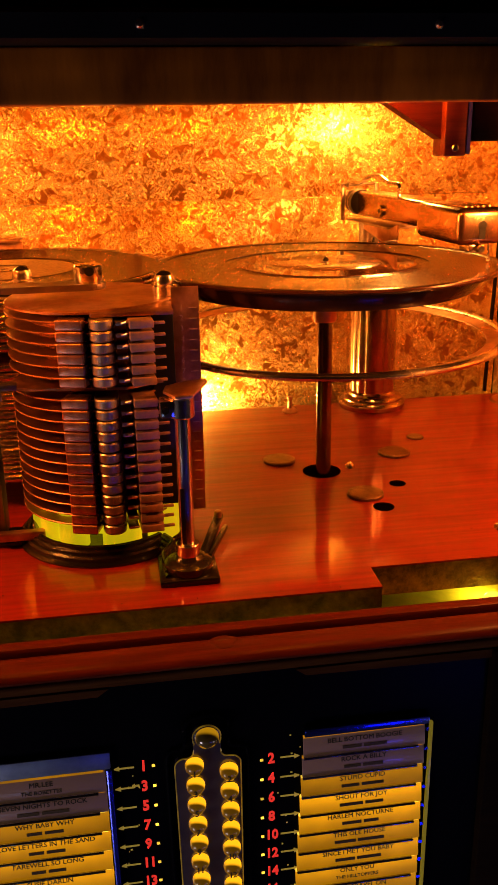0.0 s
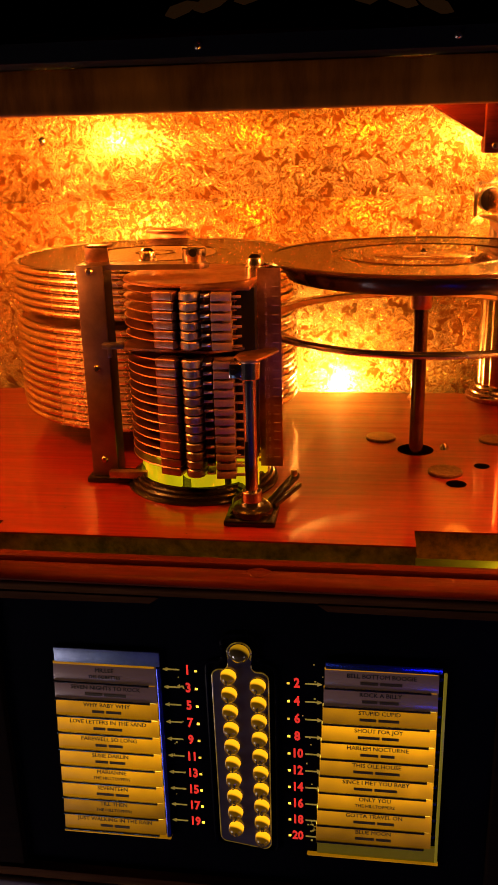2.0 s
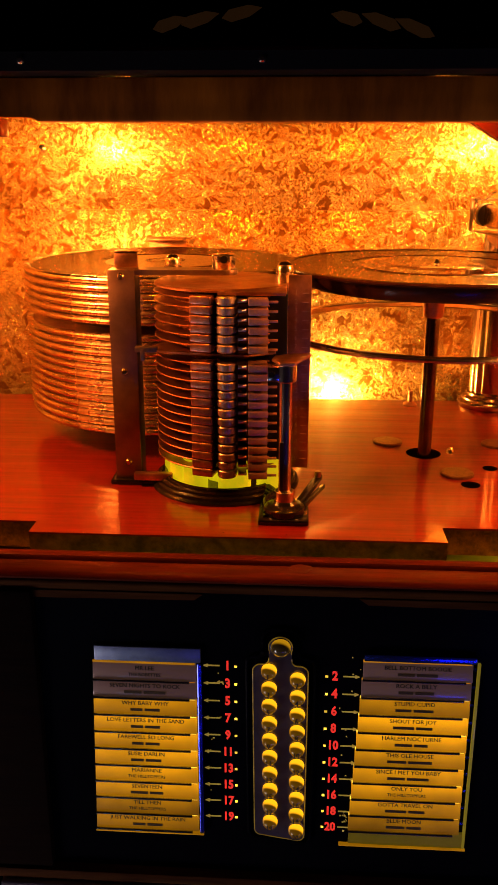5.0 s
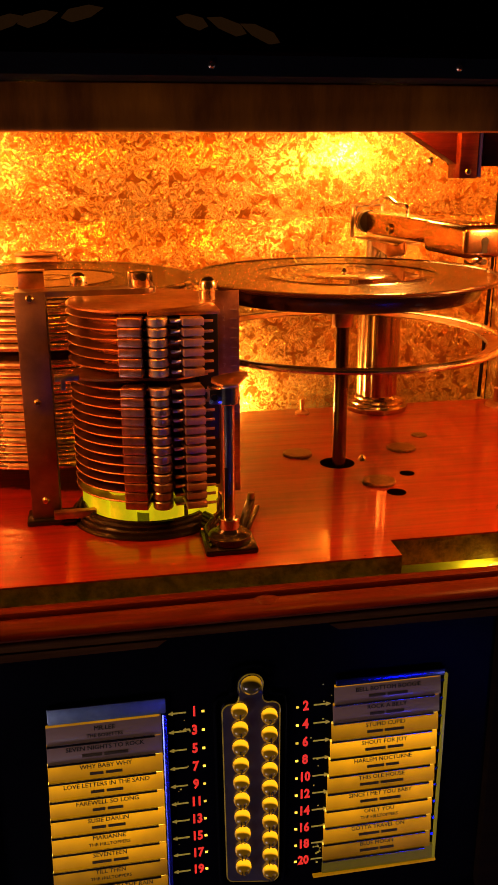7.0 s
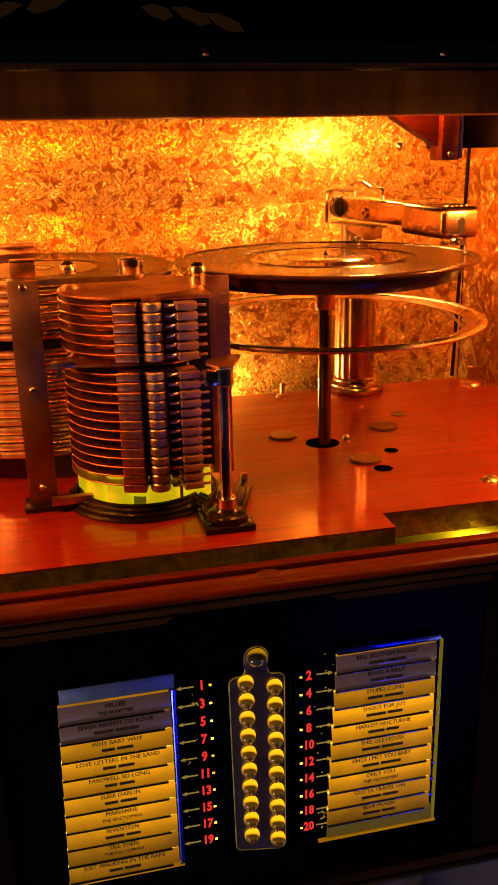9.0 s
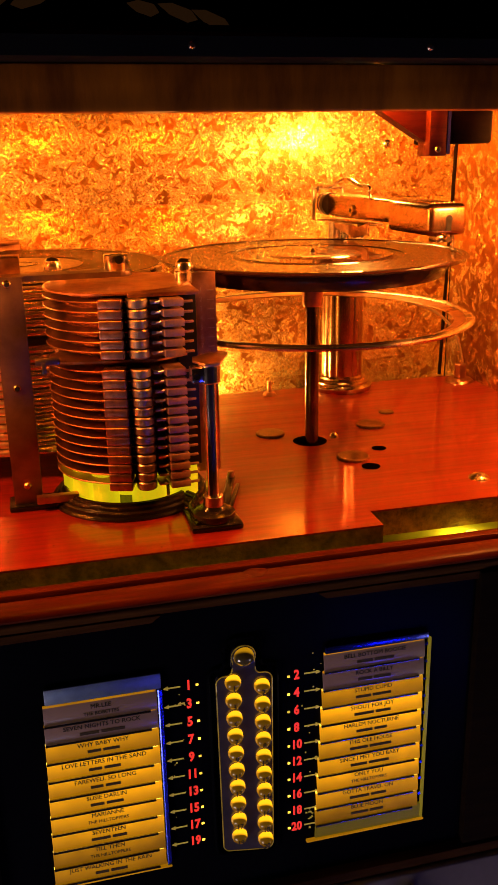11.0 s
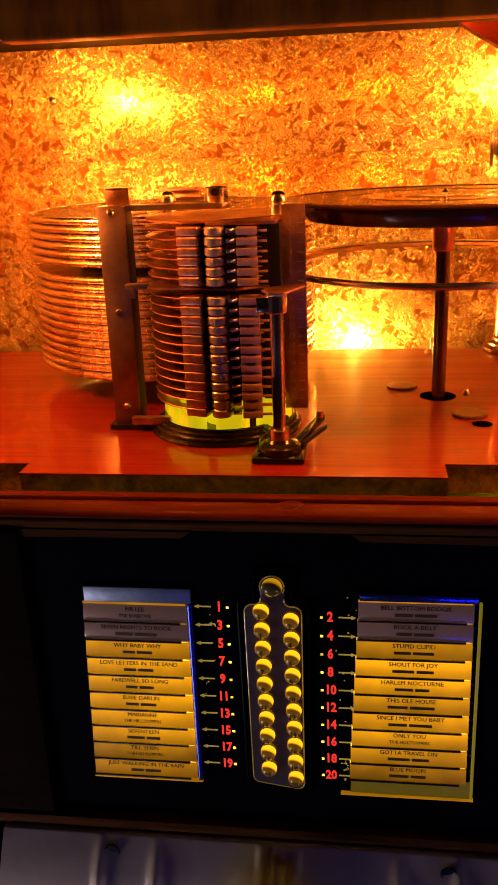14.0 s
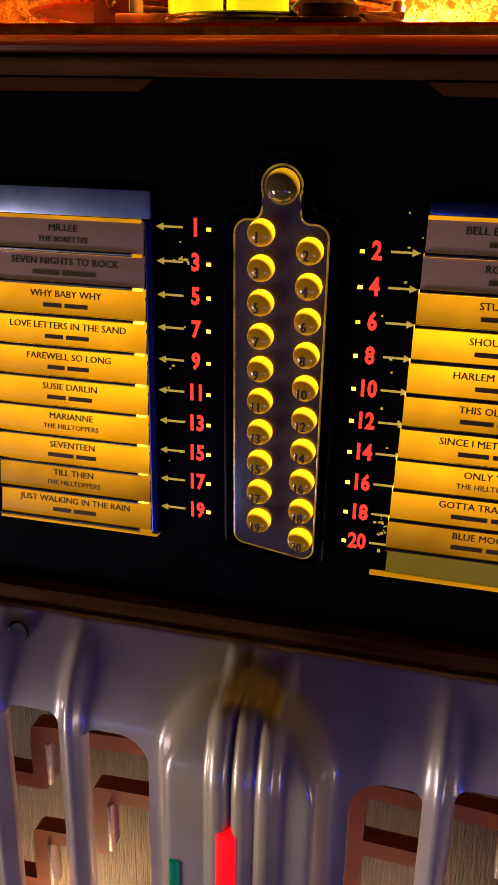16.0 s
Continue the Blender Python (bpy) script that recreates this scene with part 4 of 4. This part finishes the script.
# Holes are not cut: flat black discs paint their shade on the deck.
for x, y, r in ((CX, 0.2285, 0.0150), (0.1683, 0.1924, 0.0062), (0.1452, 0.1523, 0.0076)):
    c = thing("deck_hole", "flat black disc for the shade of a round hole in the deck", "hole", "holes in the deck", "structure")
    part("bore", lathe([(r, 0.0003), (r - 0.0004, 0.0004), (0, 0.0004)], 36, (x, y, DECK)), HOLE_SHADE, c)
for x, y, r, h in ((0.1420, 0.2332, 0.0040, 0.005), (0.2157, 0.1047, 0.0085, 0.004)):
    c = thing("screw_head", "domed brass screw head in the deck", "screw")
    part("dome", lathe([(0, h), (r * 0.5, h * 0.85), (r * 0.85, h * 0.45), (r, 0), (0, 0)], 28, (x, y, DECK)), SCREW, c)
pin = thing("deck_pin", "small turned metal pin at the deck's back", "pin")
part("stem", lathe([(0, 0.0165), (0.0022, 0.0155), (0.0026, 0.0135), (0.0018, 0.0115), (0.0022, 0.009), (0.0022, 0.0045), (0.0050, 0.004), (0.0072, 0.0015), (0.0072, 0), (0, 0)], 20, (0.124, 0.385, DECK)), COPPER, pin)
bolt = thing("deck_bolt", "chrome bolt on a round flange in the deck", "bolt")
part("flange", lathe([(0, 0.0045), (0.0105, 0.0045), (0.0140, 0.0025), (0.0152, 0), (0, 0)], 40, (0.3385, 0.3785, DECK)), COPPER, bolt)
part("nut", lathe([(0, 0.0155), (0.0058, 0.0155), (0.0068, 0.0145), (0.0068, 0), (0, 0)], 6, (0.3385, 0.3785, DECK + 0.0045)), COPPER, bolt)
dust = bmesh.new()
dust_rng = random.Random(9)
for i in range(26):
    dx, dy, ds = dust_rng.uniform(-0.16, 0.34), 0.045 + 0.3 * dust_rng.random() ** 2, dust_rng.uniform(0.0002, 0.00045)
    if dy < 0.068 and dx > 0.105:
        continue
    dust = box(dx - ds, dx + ds * dust_rng.uniform(0.4, 1.5), dy - ds, dy + ds, DECK, DECK + ds * 0.9, bm=dust)
tagged(part("dust", dust, FELT), "fine brown crumbs of dust on the deck", "dust", kind="stuff")

# tone arm on its fluted pillar
TX, TY = 0.2065, 0.3935
ta = thing("tone_arm", "worn nickel tone arm on a fluted coppery pillar", "tone arm")
n = 96
prof = []
for i in range(n):
    a = math.tau * i / n
    r = 0.0202 + (0.0016 * abs(math.sin(a * 7)) if not 4.2 < a < 4.95 else 0.0012)
    prof.append((TX + r * math.cos(a), TY + r * math.sin(a)))
part("pillar", prism(prof, "z", DECK + 0.014, 1.147), PILLAR, ta, "fluted chrome pillar", 40)
part("pillar_base", lathe([(0, 0.0165), (0.0215, 0.0165), (0.0232, 0.0145), (0.0235, 0.0125), (0.0262, 0.0115), (0.0282, 0.0095), (0.0284, 0.0080), (0.0306, 0.0070), (0.0322, 0.0050), (0.0322, 0.0025), (0.0312, 0), (0, 0)], 64, (TX, TY, DECK)), PILLAR, ta, "stepped chrome base")
part("neck", lathe([(0.016, 0), (0.016, 0.006), (0.012, 0.008), (0.008, 0.010), (0.008, 0.030), (0, 0.030)], 32, (TX, TY, 1.147)), CHROME, ta)
part("ball", join(rod((TX - 0.012, TY - 0.012, 1.158), (TX + 0.014, TY - 0.018, 1.158), 0.0055, 20), lathe([(0, -0.0075), (0.005, -0.0055), (0.0075, 0), (0.005, 0.0055), (0, 0.0075)], 20, (TX - 0.004, TY - 0.016, 1.158))), CHROME, ta)
part("needle", rod((0.2262, 0.1905, 1.1648), (0.2262, 0.1905, 1.1785), 0.0011, 10), CHROME, ta)
YX, YY = 0.190, 0.388
arm_m = Matrix.Translation((YX, YY, 0)) @ Matrix.Rotation(math.atan2(0.178 - YY, 0.2145 - YX), 4, "Z")


def arm_part(name, bm_, material, label="", parent=None):
    bm_.transform(arm_m)
    return part(name, bm_, material, parent or ta, label)


def yoke_part(name, bm_, material, label=""):
    bm_.transform(Matrix.Translation((0.0105, 0, 0)))
    return arm_part(name, bm_, material, label)


tube_bm = box(0.014, 0.165, -0.0115, 0.0115, 1.1815, 1.2035, 0.003, segs=3)
for v in tube_bm.verts:
    f_ = (v.co.x - 0.004) / 0.161
    v.co.y *= 0.85 + 0.3 * f_
    v.co.z = 1.193 + (v.co.z - 1.193) * (0.95 - 0.1 * f_)
arm_part("arm_tube", tube_bm, HEADMETAL, "worn nickel arm")
head_bm = box(0.142, 0.213, -0.0180, 0.0180, 1.1775, 1.2020, 0.005, segs=4)
for v in head_bm.verts:
    if v.co.x < 0.17:
        v.co.y *= 0.86
head = arm_part("head", head_bm, HEADMETAL, "rounded nickel pickup head")
for i in range(5):
    arm_part("rib", box(0.155, 0.206, -0.0105 + 0.0045 * i, -0.0085 + 0.0045 * i, 1.2016, 1.2030, 0.0004), HEADMETAL, "", head)
arm_part("keyhole", join(box(0.2127, 0.2134, -0.0022, 0.0022, 1.1815, 1.1905, 0.0), rod((0.2127, 0, 1.1905), (0.2134, 0, 1.1905), 0.0031, 16)), BLACK, "", head)
arm_part("needle_clamp", join(box(0.195, 0.209, -0.007, 0.005, 1.1720, 1.1775, 0.001), rod((0.209, -0.001, 1.1750), (0.2155, -0.001, 1.1750), 0.0025, 12)), CHROME, "chrome needle clamp")
yoke_part("yoke_plate", box(-0.014, 0.075, -0.013, 0.013, 1.1765, 1.1785, 0.0006), STEEL)
yoke_part("yoke_side", box(-0.0155, -0.0137, -0.018, -0.0145, 1.1770, 1.2085, 0.0006), STEEL)
yoke_part("yoke_side", box(-0.0155, -0.0137, 0.0135, 0.017, 1.1770, 1.2085, 0.0006), STEEL)
yoke_part("yoke_top", box(-0.0155, -0.0137, -0.0144, 0.0134, 1.2062, 1.2085, 0.0005), STEEL)
yoke_part("pivot_wheel", rod((-0.011, -0.005, 1.193), (0.003, -0.005, 1.193), 0.0108, 28), BLACK, "black counterweight")
for x_ in (-0.0100, -0.0045):
    yoke_part("pivot_ring", rod((x_, -0.005, 1.193), (x_ + 0.0022, -0.005, 1.193), 0.0113, 28), CHROME)
yoke_part("pivot_hub", rod((-0.0124, -0.005, 1.193), (-0.0108, -0.005, 1.193), 0.0058, 20), STEEL)
yoke_part("pivot_screw", rod((-0.026, -0.010, 1.195), (-0.015, -0.010, 1.195), 0.0018, 12), STEEL)
yoke_part("bail", tube(curve_points([(-0.0145, -0.012, 1.195), (-0.0145, -0.012, 1.208), (-0.006, -0.012, 1.2095), (0.012, -0.011, 1.210), (0.032, -0.010, 1.2165), (0.052, -0.010, 1.2165), (0.068, -0.010, 1.2125), (0.088, -0.010, 1.2115), (0.090, -0.010, 1.205), (0.090, -0.010, 1.198)], 54), 0.0018), CHROME, "bent chrome wire bail")
arm_part("side_boss", rod((0.070, -0.0112, 1.190), (0.070, -0.0136, 1.190), 0.0048, 20), SCREW)
arm_part("boss_hole", rod((0.070, -0.0135, 1.190), (0.070, -0.0139, 1.190), 0.0019, 12), BLACK)
arm_part("under_lever", prism([(0.03, 1.1765), (0.085, 1.1765), (0.098, 1.181), (0.098, 1.170), (0.07, 1.165), (0.03, 1.172)], "y", -0.010, -0.008, 0.0004), COPPER)
arm_part("post_pin", rod((0.006, 0.002, 1.158), (0.006, 0.002, 1.1765), 0.006, 16), STEEL)
cable = thing("cable", "thin tan cable drooping from the pillar", "cable")
part("cord", tube(curve_points([(0.2255, 0.388, 1.132), (0.236, 0.395, 1.112), (0.262, 0.405, 1.095), (0.295, 0.412, 1.083), (0.325, 0.412, 1.07), (0.345, 0.405, 1.045), (0.353, 0.395, 1.002)], 48), 0.0016, 10), mat("tan_rubber", (0.3, 0.17, 0.08), 0.6), cable)


# ---- selection panel ----
panel = thing("selection_panel", "black glass selection panel with backlit title strips and red numbers", "selection panel")
glass_out = [(-0.1618, 0.7548), (0.1618, 0.7548), (0.1618, 0.9780), (-0.1618, 0.9780)]
part("glass", prism(glass_out, "y", 0.003, 0.012), BLACK_GLASS, panel)
LEFT = (("MR.LEE", "THE BOBETTES"), ("SEVEN NIGHTS TO ROCK", None, 0.028), ("WHY BABY WHY", None, 0.020), ("LOVE LETTERS IN THE SAND", None, 0.020), ("FAREWELL SO LONG", None, 0.019),
        ("SUSIE DARLIN", None, 0.021), ("MARIANNE", "THE HILLTOPPERS"), ("SEVENTEEN", None, 0.023), ("TILL THEN", "THE HILLTOPPERS"), ("JUST WALKING IN THE RAIN", None, 0.021))
RIGHT = (("BELL BOTTOM BOOGIE", None, 0.026), ("ROCK A BILLY", None, 0.023), ("STUPID CUPID", None, 0.025), ("SHOUT FOR JOY", None, 0.026), ("HARLEM NOCTURNE", None, 0.022),
         ("THIS OLE HOUSE", None, 0.030), ("SINCE I MET YOU BABY", None, 0.028), ("ONLY YOU", "THE HILLTOPPERS"), ("GOTTA TRAVEL ON", None, 0.027), ("BLUE MOON", None, 0.024))
ROW = 0.01356
LEAN = 9.0


def title_strip(x0, x1, ztop, words, dim, group):
    """A card whose lower edge stands proud of the next one's top."""
    t = thing("title_strip", ("dim mauve" if dim else "backlit yellow") + " title card with black lettering", "title strip", group)
    t.matrix_world = Matrix.Translation(((x0 + x1) / 2, 0.0016, ztop)) @ Matrix.Rotation(radians(-LEAN), 4, "X")
    w = (x1 - x0) / 2
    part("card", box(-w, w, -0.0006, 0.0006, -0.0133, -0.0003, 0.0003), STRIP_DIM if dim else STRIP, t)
    part("glowing_edge", box(-w, w - 0.001, -0.0010, 0.0002, -0.0013, 0.0002, 0.0002), STRIP if dim else STRIP_EDGE, t, "bright upper edge painted as leaking backlight")
    part("holder", rod((-w, -0.0011, -0.0136), (w - 0.0045, -0.0011, -0.0136), 0.00095, 12), HOLDER, t, "slim polished lower holder")
    letters(words[0], 0.0040, pose(0, -0.0008, -0.0047, 90), INK, t, "lettering", 1.04, double=0.00016)
    if words[1]:
        letters(words[1], 0.0031, pose(0, -0.0008, -0.0093, 90), INK, t, "lettering", 1.05, double=0.00012)
    else:
        half, gap = words[2] * 0.5, words[2] * (0.06 if len(words[0]) % 2 else -0.05)
        for u0, u1 in ((-half, gap - 0.0007), (gap + 0.0007, half)):
            part("name_bar", box(u0, u1, -0.0010, -0.0005, -0.0102, -0.0084), INK_SOFT, t)
    # Right-hand studs take the cap's blue for the same reflection.
    part("stud", rod((w + 0.0012, -0.001, -0.004), (w + 0.0012, 0.001, -0.004), 0.0012, 10), CAP if x0 > 0 else SCREW, t)
    return t


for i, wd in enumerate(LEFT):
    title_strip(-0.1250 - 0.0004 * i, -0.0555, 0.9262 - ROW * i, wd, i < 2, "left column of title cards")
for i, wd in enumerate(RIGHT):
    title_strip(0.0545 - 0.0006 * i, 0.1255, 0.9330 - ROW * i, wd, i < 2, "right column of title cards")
# The left cap has a paler tint for its fainter reflection.
part("cap_left", box(-0.1235, -0.0525, 0.0000, 0.0022, 0.9268, 0.9378, 0.0006), mat("pale_reflection_cap", (0.3, 0.38, 0.55), 0.42, 0.7, (0.2, 0.26, 0.42), 70), panel, "blue-grey cap over the left cards")
part("cap_right", box(0.0550, 0.1275, -0.0012, 0.0022, 0.9334, 0.9385, 0.0006), CAP, panel, "blue-grey cap over the right cards")
part("side_left", prism([(-0.0548, 0.0028), (-0.0548, -0.0004), (-0.0541, -0.0008), (-0.0520, -0.0003), (-0.0520, 0.0028)], "z", 0.7890, 0.9262), CAP, panel, "glassy card rail")
# Card rail and lower lips carry added emission to match the lit cards.
part("side_right", box(0.1285, 0.1305, 0.0005, 0.0029, 0.7850, 0.9330, 0.0004), mat("amber_edge_plastic", (0.3, 0.24, 0.04), 0.2, emit=(0.5, 0.36, 0.02), strength=0.25), panel, "amber card rail")
part("lip_left", box(-0.1292, -0.0520, -0.0016, 0.0029, 0.7883, 0.7893, 0.0003), STRIP, panel)
part("lip_right", prism([(0.0496, 0.7852), (0.1305, 0.7840), (0.1290, 0.7972), (0.0500, 0.7972)], "y", 0.0012, 0.0028), mat("dim_amber_plastic", (0.16, 0.12, 0.015), 0.3, emit=(0.6, 0.40, 0.01), strength=0.10), panel)
part("lip_edge", box(0.0430, 0.1310, -0.0004, 0.0028, 0.7836, 0.7848, 0.0003), STRIP, panel)
for i in range(10):
    for side in (0, 1):
        nx, nz = (-0.0348, 0.9240 - ROW * i) if side == 0 else (0.0366, 0.9190 - ROW * i)
        letters(str(2 * i + 1 + side), 0.0096, pose(nx, 0.0028, nz, 90), RED_DIGIT, panel, "numeral", 0.78, bold=0.00038)
        sgn = -1 if side == 0 else 1
        dash_x = nx - sgn * 0.0055
        part("dash", box(dash_x - 0.0009, dash_x + 0.0009, 0.0024, 0.0029, nz - 0.0009, nz + 0.0005), STRIP_EDGE, panel)
        a0 = nx + sgn * 0.0052
        a1 = nx + sgn * 0.0148
        z_a = nz + 0.0002
        ab = box(min(a0, a1), max(a0, a1), 0.0024, 0.0029, z_a - 0.0004, z_a + 0.0004)
        ab = join(ab, prism([(a1 + sgn * 0.0014, z_a), (a1 - sgn * 0.0016, z_a + 0.0014), (a1 - sgn * 0.0016, z_a - 0.0014)], "y", 0.0022, 0.0029))
        part("arrow", ab, ARROW, panel)
# flecks where the black paint has worn through
fl = bmesh.new()
rng = random.Random(4)
for i in range(46):
    if i < 16:
        x, z = rng.gauss(0.0475, 0.0022), rng.gauss(0.802, 0.004)
    elif i < 26:
        x, z = rng.gauss(-0.0405, 0.002), rng.gauss(0.9115, 0.0012)
    else:
        x, z = rng.choice((-0.040, 0.046)) + rng.gauss(0, 0.004), rng.uniform(0.80, 0.938)
    s_ = rng.uniform(0.00022, 0.0006)
    fl = box(x - s_, x + s_ * rng.uniform(0.5, 1.5), 0.0025, 0.0029, z - s_, z + s_ * rng.uniform(0.4, 1.3), bm=fl)
tagged(part("paint_fleck", fl, ARROW, panel, "worn flecks in the black paint"), kind="stuff")
# push-button plate
plate_pts = []
for cxp, czp, r, a0, a1 in ((0.0135, 0.7925, 0.005, -90, 0), (0.0133, 0.9225, 0.0055, 0, 85), (0.0118, 0.9320, 0.0040, 265, 185), (0.0003, 0.9415, 0.0078, -25, 205), (-0.0112, 0.9330, 0.0040, -5, -85), (-0.0123, 0.9235, 0.0055, 95, 180), (-0.0112, 0.7965, 0.005, 180, 270)):
    for k in range(17):
        a = radians(a0 + (a1 - a0) * k / 16)
        plate_pts.append((cxp + r * math.cos(a), czp + r * math.sin(a)))
bp = thing("button_plate", "clear moulded plate with two rows of lit amber push buttons", "button plate")
part("plate", prism(plate_pts, "y", -0.0014, 0.0028, 0.0006), mat("smoky_plastic", (0.085, 0.07, 0.095), 0.14, 0, (0.05, 0.043, 0.06), 30, coat=1.0), bp)
# Yellow glints along the plate's edge are painted as uneven emission.
part("rim", tube([(x, -0.0012, z) for x, z in plate_pts] + [(plate_pts[0][0], -0.0012, plate_pts[0][1])], 0.00045, 8), mat("painted_glint_rim", (0.35, 0.28, 0.06), 0.15, emit=(1.0, 0.55, 0.03), strength=0.06), bp, "plastic rim with painted glints")
vary_glow(bpy.data.materials["painted_glint_rim"], 190, -1.2, 2.2)
mid_x, mid_z = 0.001, 0.865
bezel_pts = [(x + 0.0042 * (1 if x > mid_x else -1), z + (0.0040 if z > mid_z + 0.06 else -0.0045 if z < mid_z - 0.06 else 0)) for x, z in plate_pts]
part("bezel", tube([(x, 0.0020, z) for x, z in bezel_pts + bezel_pts[:1]], 0.0013, 8), BLACK_GLASS, bp, "black moulded bezel")
dome_prof = [(0, 0.0062), (0.0021, 0.0058), (0.0039, 0.0046), (0.0050, 0.0026), (0.0053, 0.0)]
dome = lathe([(0, 0.0058), (0.0026, 0.0054), (0.0050, 0.0038), (0.0066, 0.001), (0.0068, -0.001)], 28)
# The clear dome's yellow arc of light is painted as emission.
top_dome = part("top_dome", dome, mat("clear_dome", (0.09, 0.07, 0.03), 0.08, 0, emit=(1.0, 0.45, 0.008), strength=0.007, coat=1.0), bp, "clear domed boss")
top_dome.matrix_local = Matrix.Translation((0.0005, -0.0012, 0.9415)) @ Matrix.Rotation(radians(90), 4, "X")
rim_lit(bpy.data.materials["clear_dome"], 0.0068, 70.0)
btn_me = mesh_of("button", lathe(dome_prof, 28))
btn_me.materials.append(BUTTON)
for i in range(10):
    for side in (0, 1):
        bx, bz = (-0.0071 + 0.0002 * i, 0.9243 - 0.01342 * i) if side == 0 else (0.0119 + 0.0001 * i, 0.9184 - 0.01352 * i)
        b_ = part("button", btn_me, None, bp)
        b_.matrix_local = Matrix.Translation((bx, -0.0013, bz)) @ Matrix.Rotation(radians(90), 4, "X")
        letters(str(2 * i + 1 + side), 0.0058, pose(bx - 0.0006, -0.0079, bz - 0.0012, 90), INK, bp, "numeral", 0.8, double=0.0004)


# ---- grille ----
HOLES = ((0.0465, 0.0775, 0.49, 0.699), (0.0905, 0.1185, 0.49, 0.704), (0.131, 0.156, 0.49, 0.704))


def grille_sdf(x, z):
    ax = abs(x + 0.002)
    d = 1.0
    for i, (a, b, c, e) in enumerate(HOLES):
        r = 0.015 if i == 0 and ax < (a + b) / 2 else 0.006
        d = min(d, rounded_rect(ax, z, a, b, c, e, r))
    return d


def bell(u, w):
    return math.exp(-(u / w) ** 2)


def grille_y(x, z):
    ax = abs(x + 0.002)
    f_ = min(max((0.7455 - z) / 0.05, 0), 1)
    y = -0.007 - 0.022 * math.sin(f_ * math.pi / 2)
    y -= 0.006 * bell(ax - 0.084, 0.0045) * min(1, f_ * 2.2)
    y -= 0.006 * bell(ax - 0.1245, 0.004) * min(1, f_ * 2.2)
    arch = math.hypot(ax / 0.036, max(0.0, z - 0.694) / 0.040)
    y -= 0.017 / (1 + math.exp((arch - 1) / 0.035))
    for c in (-0.0105, 0.0, 0.0105):
        y -= 0.0050 * math.sqrt(max(0.0, 1 - ((x - 0.0005 - c) / 0.0051) ** 2)) * min(1, max(0, (0.7455 - z) / 0.012))
    return y


gr = thing("speaker_grille", "grey-lilac cast speaker grille with ribs and slots", "grille")
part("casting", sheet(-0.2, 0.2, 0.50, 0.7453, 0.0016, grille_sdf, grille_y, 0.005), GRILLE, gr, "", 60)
for sx in (-0.118, 0.1155):
    hole = lathe([(0, 0), (0.0042, 0), (0.005, 0.0012), (0.0056, 0)], 20)
    hole.transform(Matrix.Translation((sx, grille_y(sx, 0.735) - 0.0002, 0.735)) @ Matrix.Rotation(radians(82), 4, "X"))
    part("screw_hole", hole, BLACK, gr, "dark screw hole")
lens_y = min(grille_y(x * 0.001, 0.62) for x in range(-10, 2))
part("red_insert", box(-0.0098, -0.0006, lens_y - 0.0008, lens_y + 0.012, 0.50, 0.676, 0.0012), RED_GLOW, gr, "red lit insert")
part("green_insert", box(-0.0335, -0.0285, grille_y(-0.031, 0.61) - 0.002, grille_y(-0.031, 0.61) + 0.01, 0.50, 0.650, 0.0018), GREEN_PLASTIC, gr, "green insert")
setting("grille_cloth", box(-0.21, 0.21, 0.042, 0.046, 0.46, 0.745), CLOTH, "coarse brown speaker cloth behind the grille", "cloth")


# the fretwork's bars: an upright, and two staircases stepping down and out
BARS = (((0.047, 0.72), (0.047, 0.50)),
        ((0.047, 0.629), (0.0875, 0.6275), (0.0875, 0.591), (0.1245, 0.589), (0.1245, 0.552), (0.162, 0.551), (0.162, 0.50)),
        ((0.047, 0.665), (0.121, 0.660), (0.121, 0.6275), (0.162, 0.6265), (0.162, 0.59), (0.2, 0.588)),
        ((0.047, 0.738), (0.2, 0.738)))


def bar_reach(p, a, b):
    """Distance from p to the line from a to b."""
    ux, uz = b[0] - a[0], b[1] - a[1]
    t = min(1, max(0, ((p[0] - a[0]) * ux + (p[1] - a[1]) * uz) / (ux * ux + uz * uz)))
    return math.hypot(p[0] - a[0] - t * ux, p[1] - a[1] - t * uz)


def fret_sdf(x, z):
    p = (abs(x + 0.002), z)
    return 0.0047 - min(bar_reach(p, a, b) for bar in BARS for a, b in zip(bar, bar[1:]))


CUTS = ((0.0828, 0.584, 0.627), (0.1163, 0.6215, 0.660), (0.1198, 0.546, 0.590))
fret = thing("fretwork", "brown fretwork board with stepped rounded cut-outs", "fretwork")
part("board", sheet(-0.2, 0.2, 0.50, 0.742, 0.0016, fret_sdf, lambda x, z: 0.004, 0.010), FRET, fret, "", 40)

edge_mat = mat("pale_ribbed_edge", (0.7, 0.62, 0.52), 0.4, 0, (0.5, 0.42, 0.34), 300, 0.4, 900)
for a_, z0_, z1_ in CUTS:
    for s_ in (-1, 1):
        x_ = -0.002 + s_ * (a_ - 0.0004)
        part("edge_strip", box(x_ - 0.0011, x_ + 0.0011, 0.0032, 0.0139, z0_ + 0.006, z1_ - 0.006, 0.0006), edge_mat, fret, "pale ribbed edge strip")
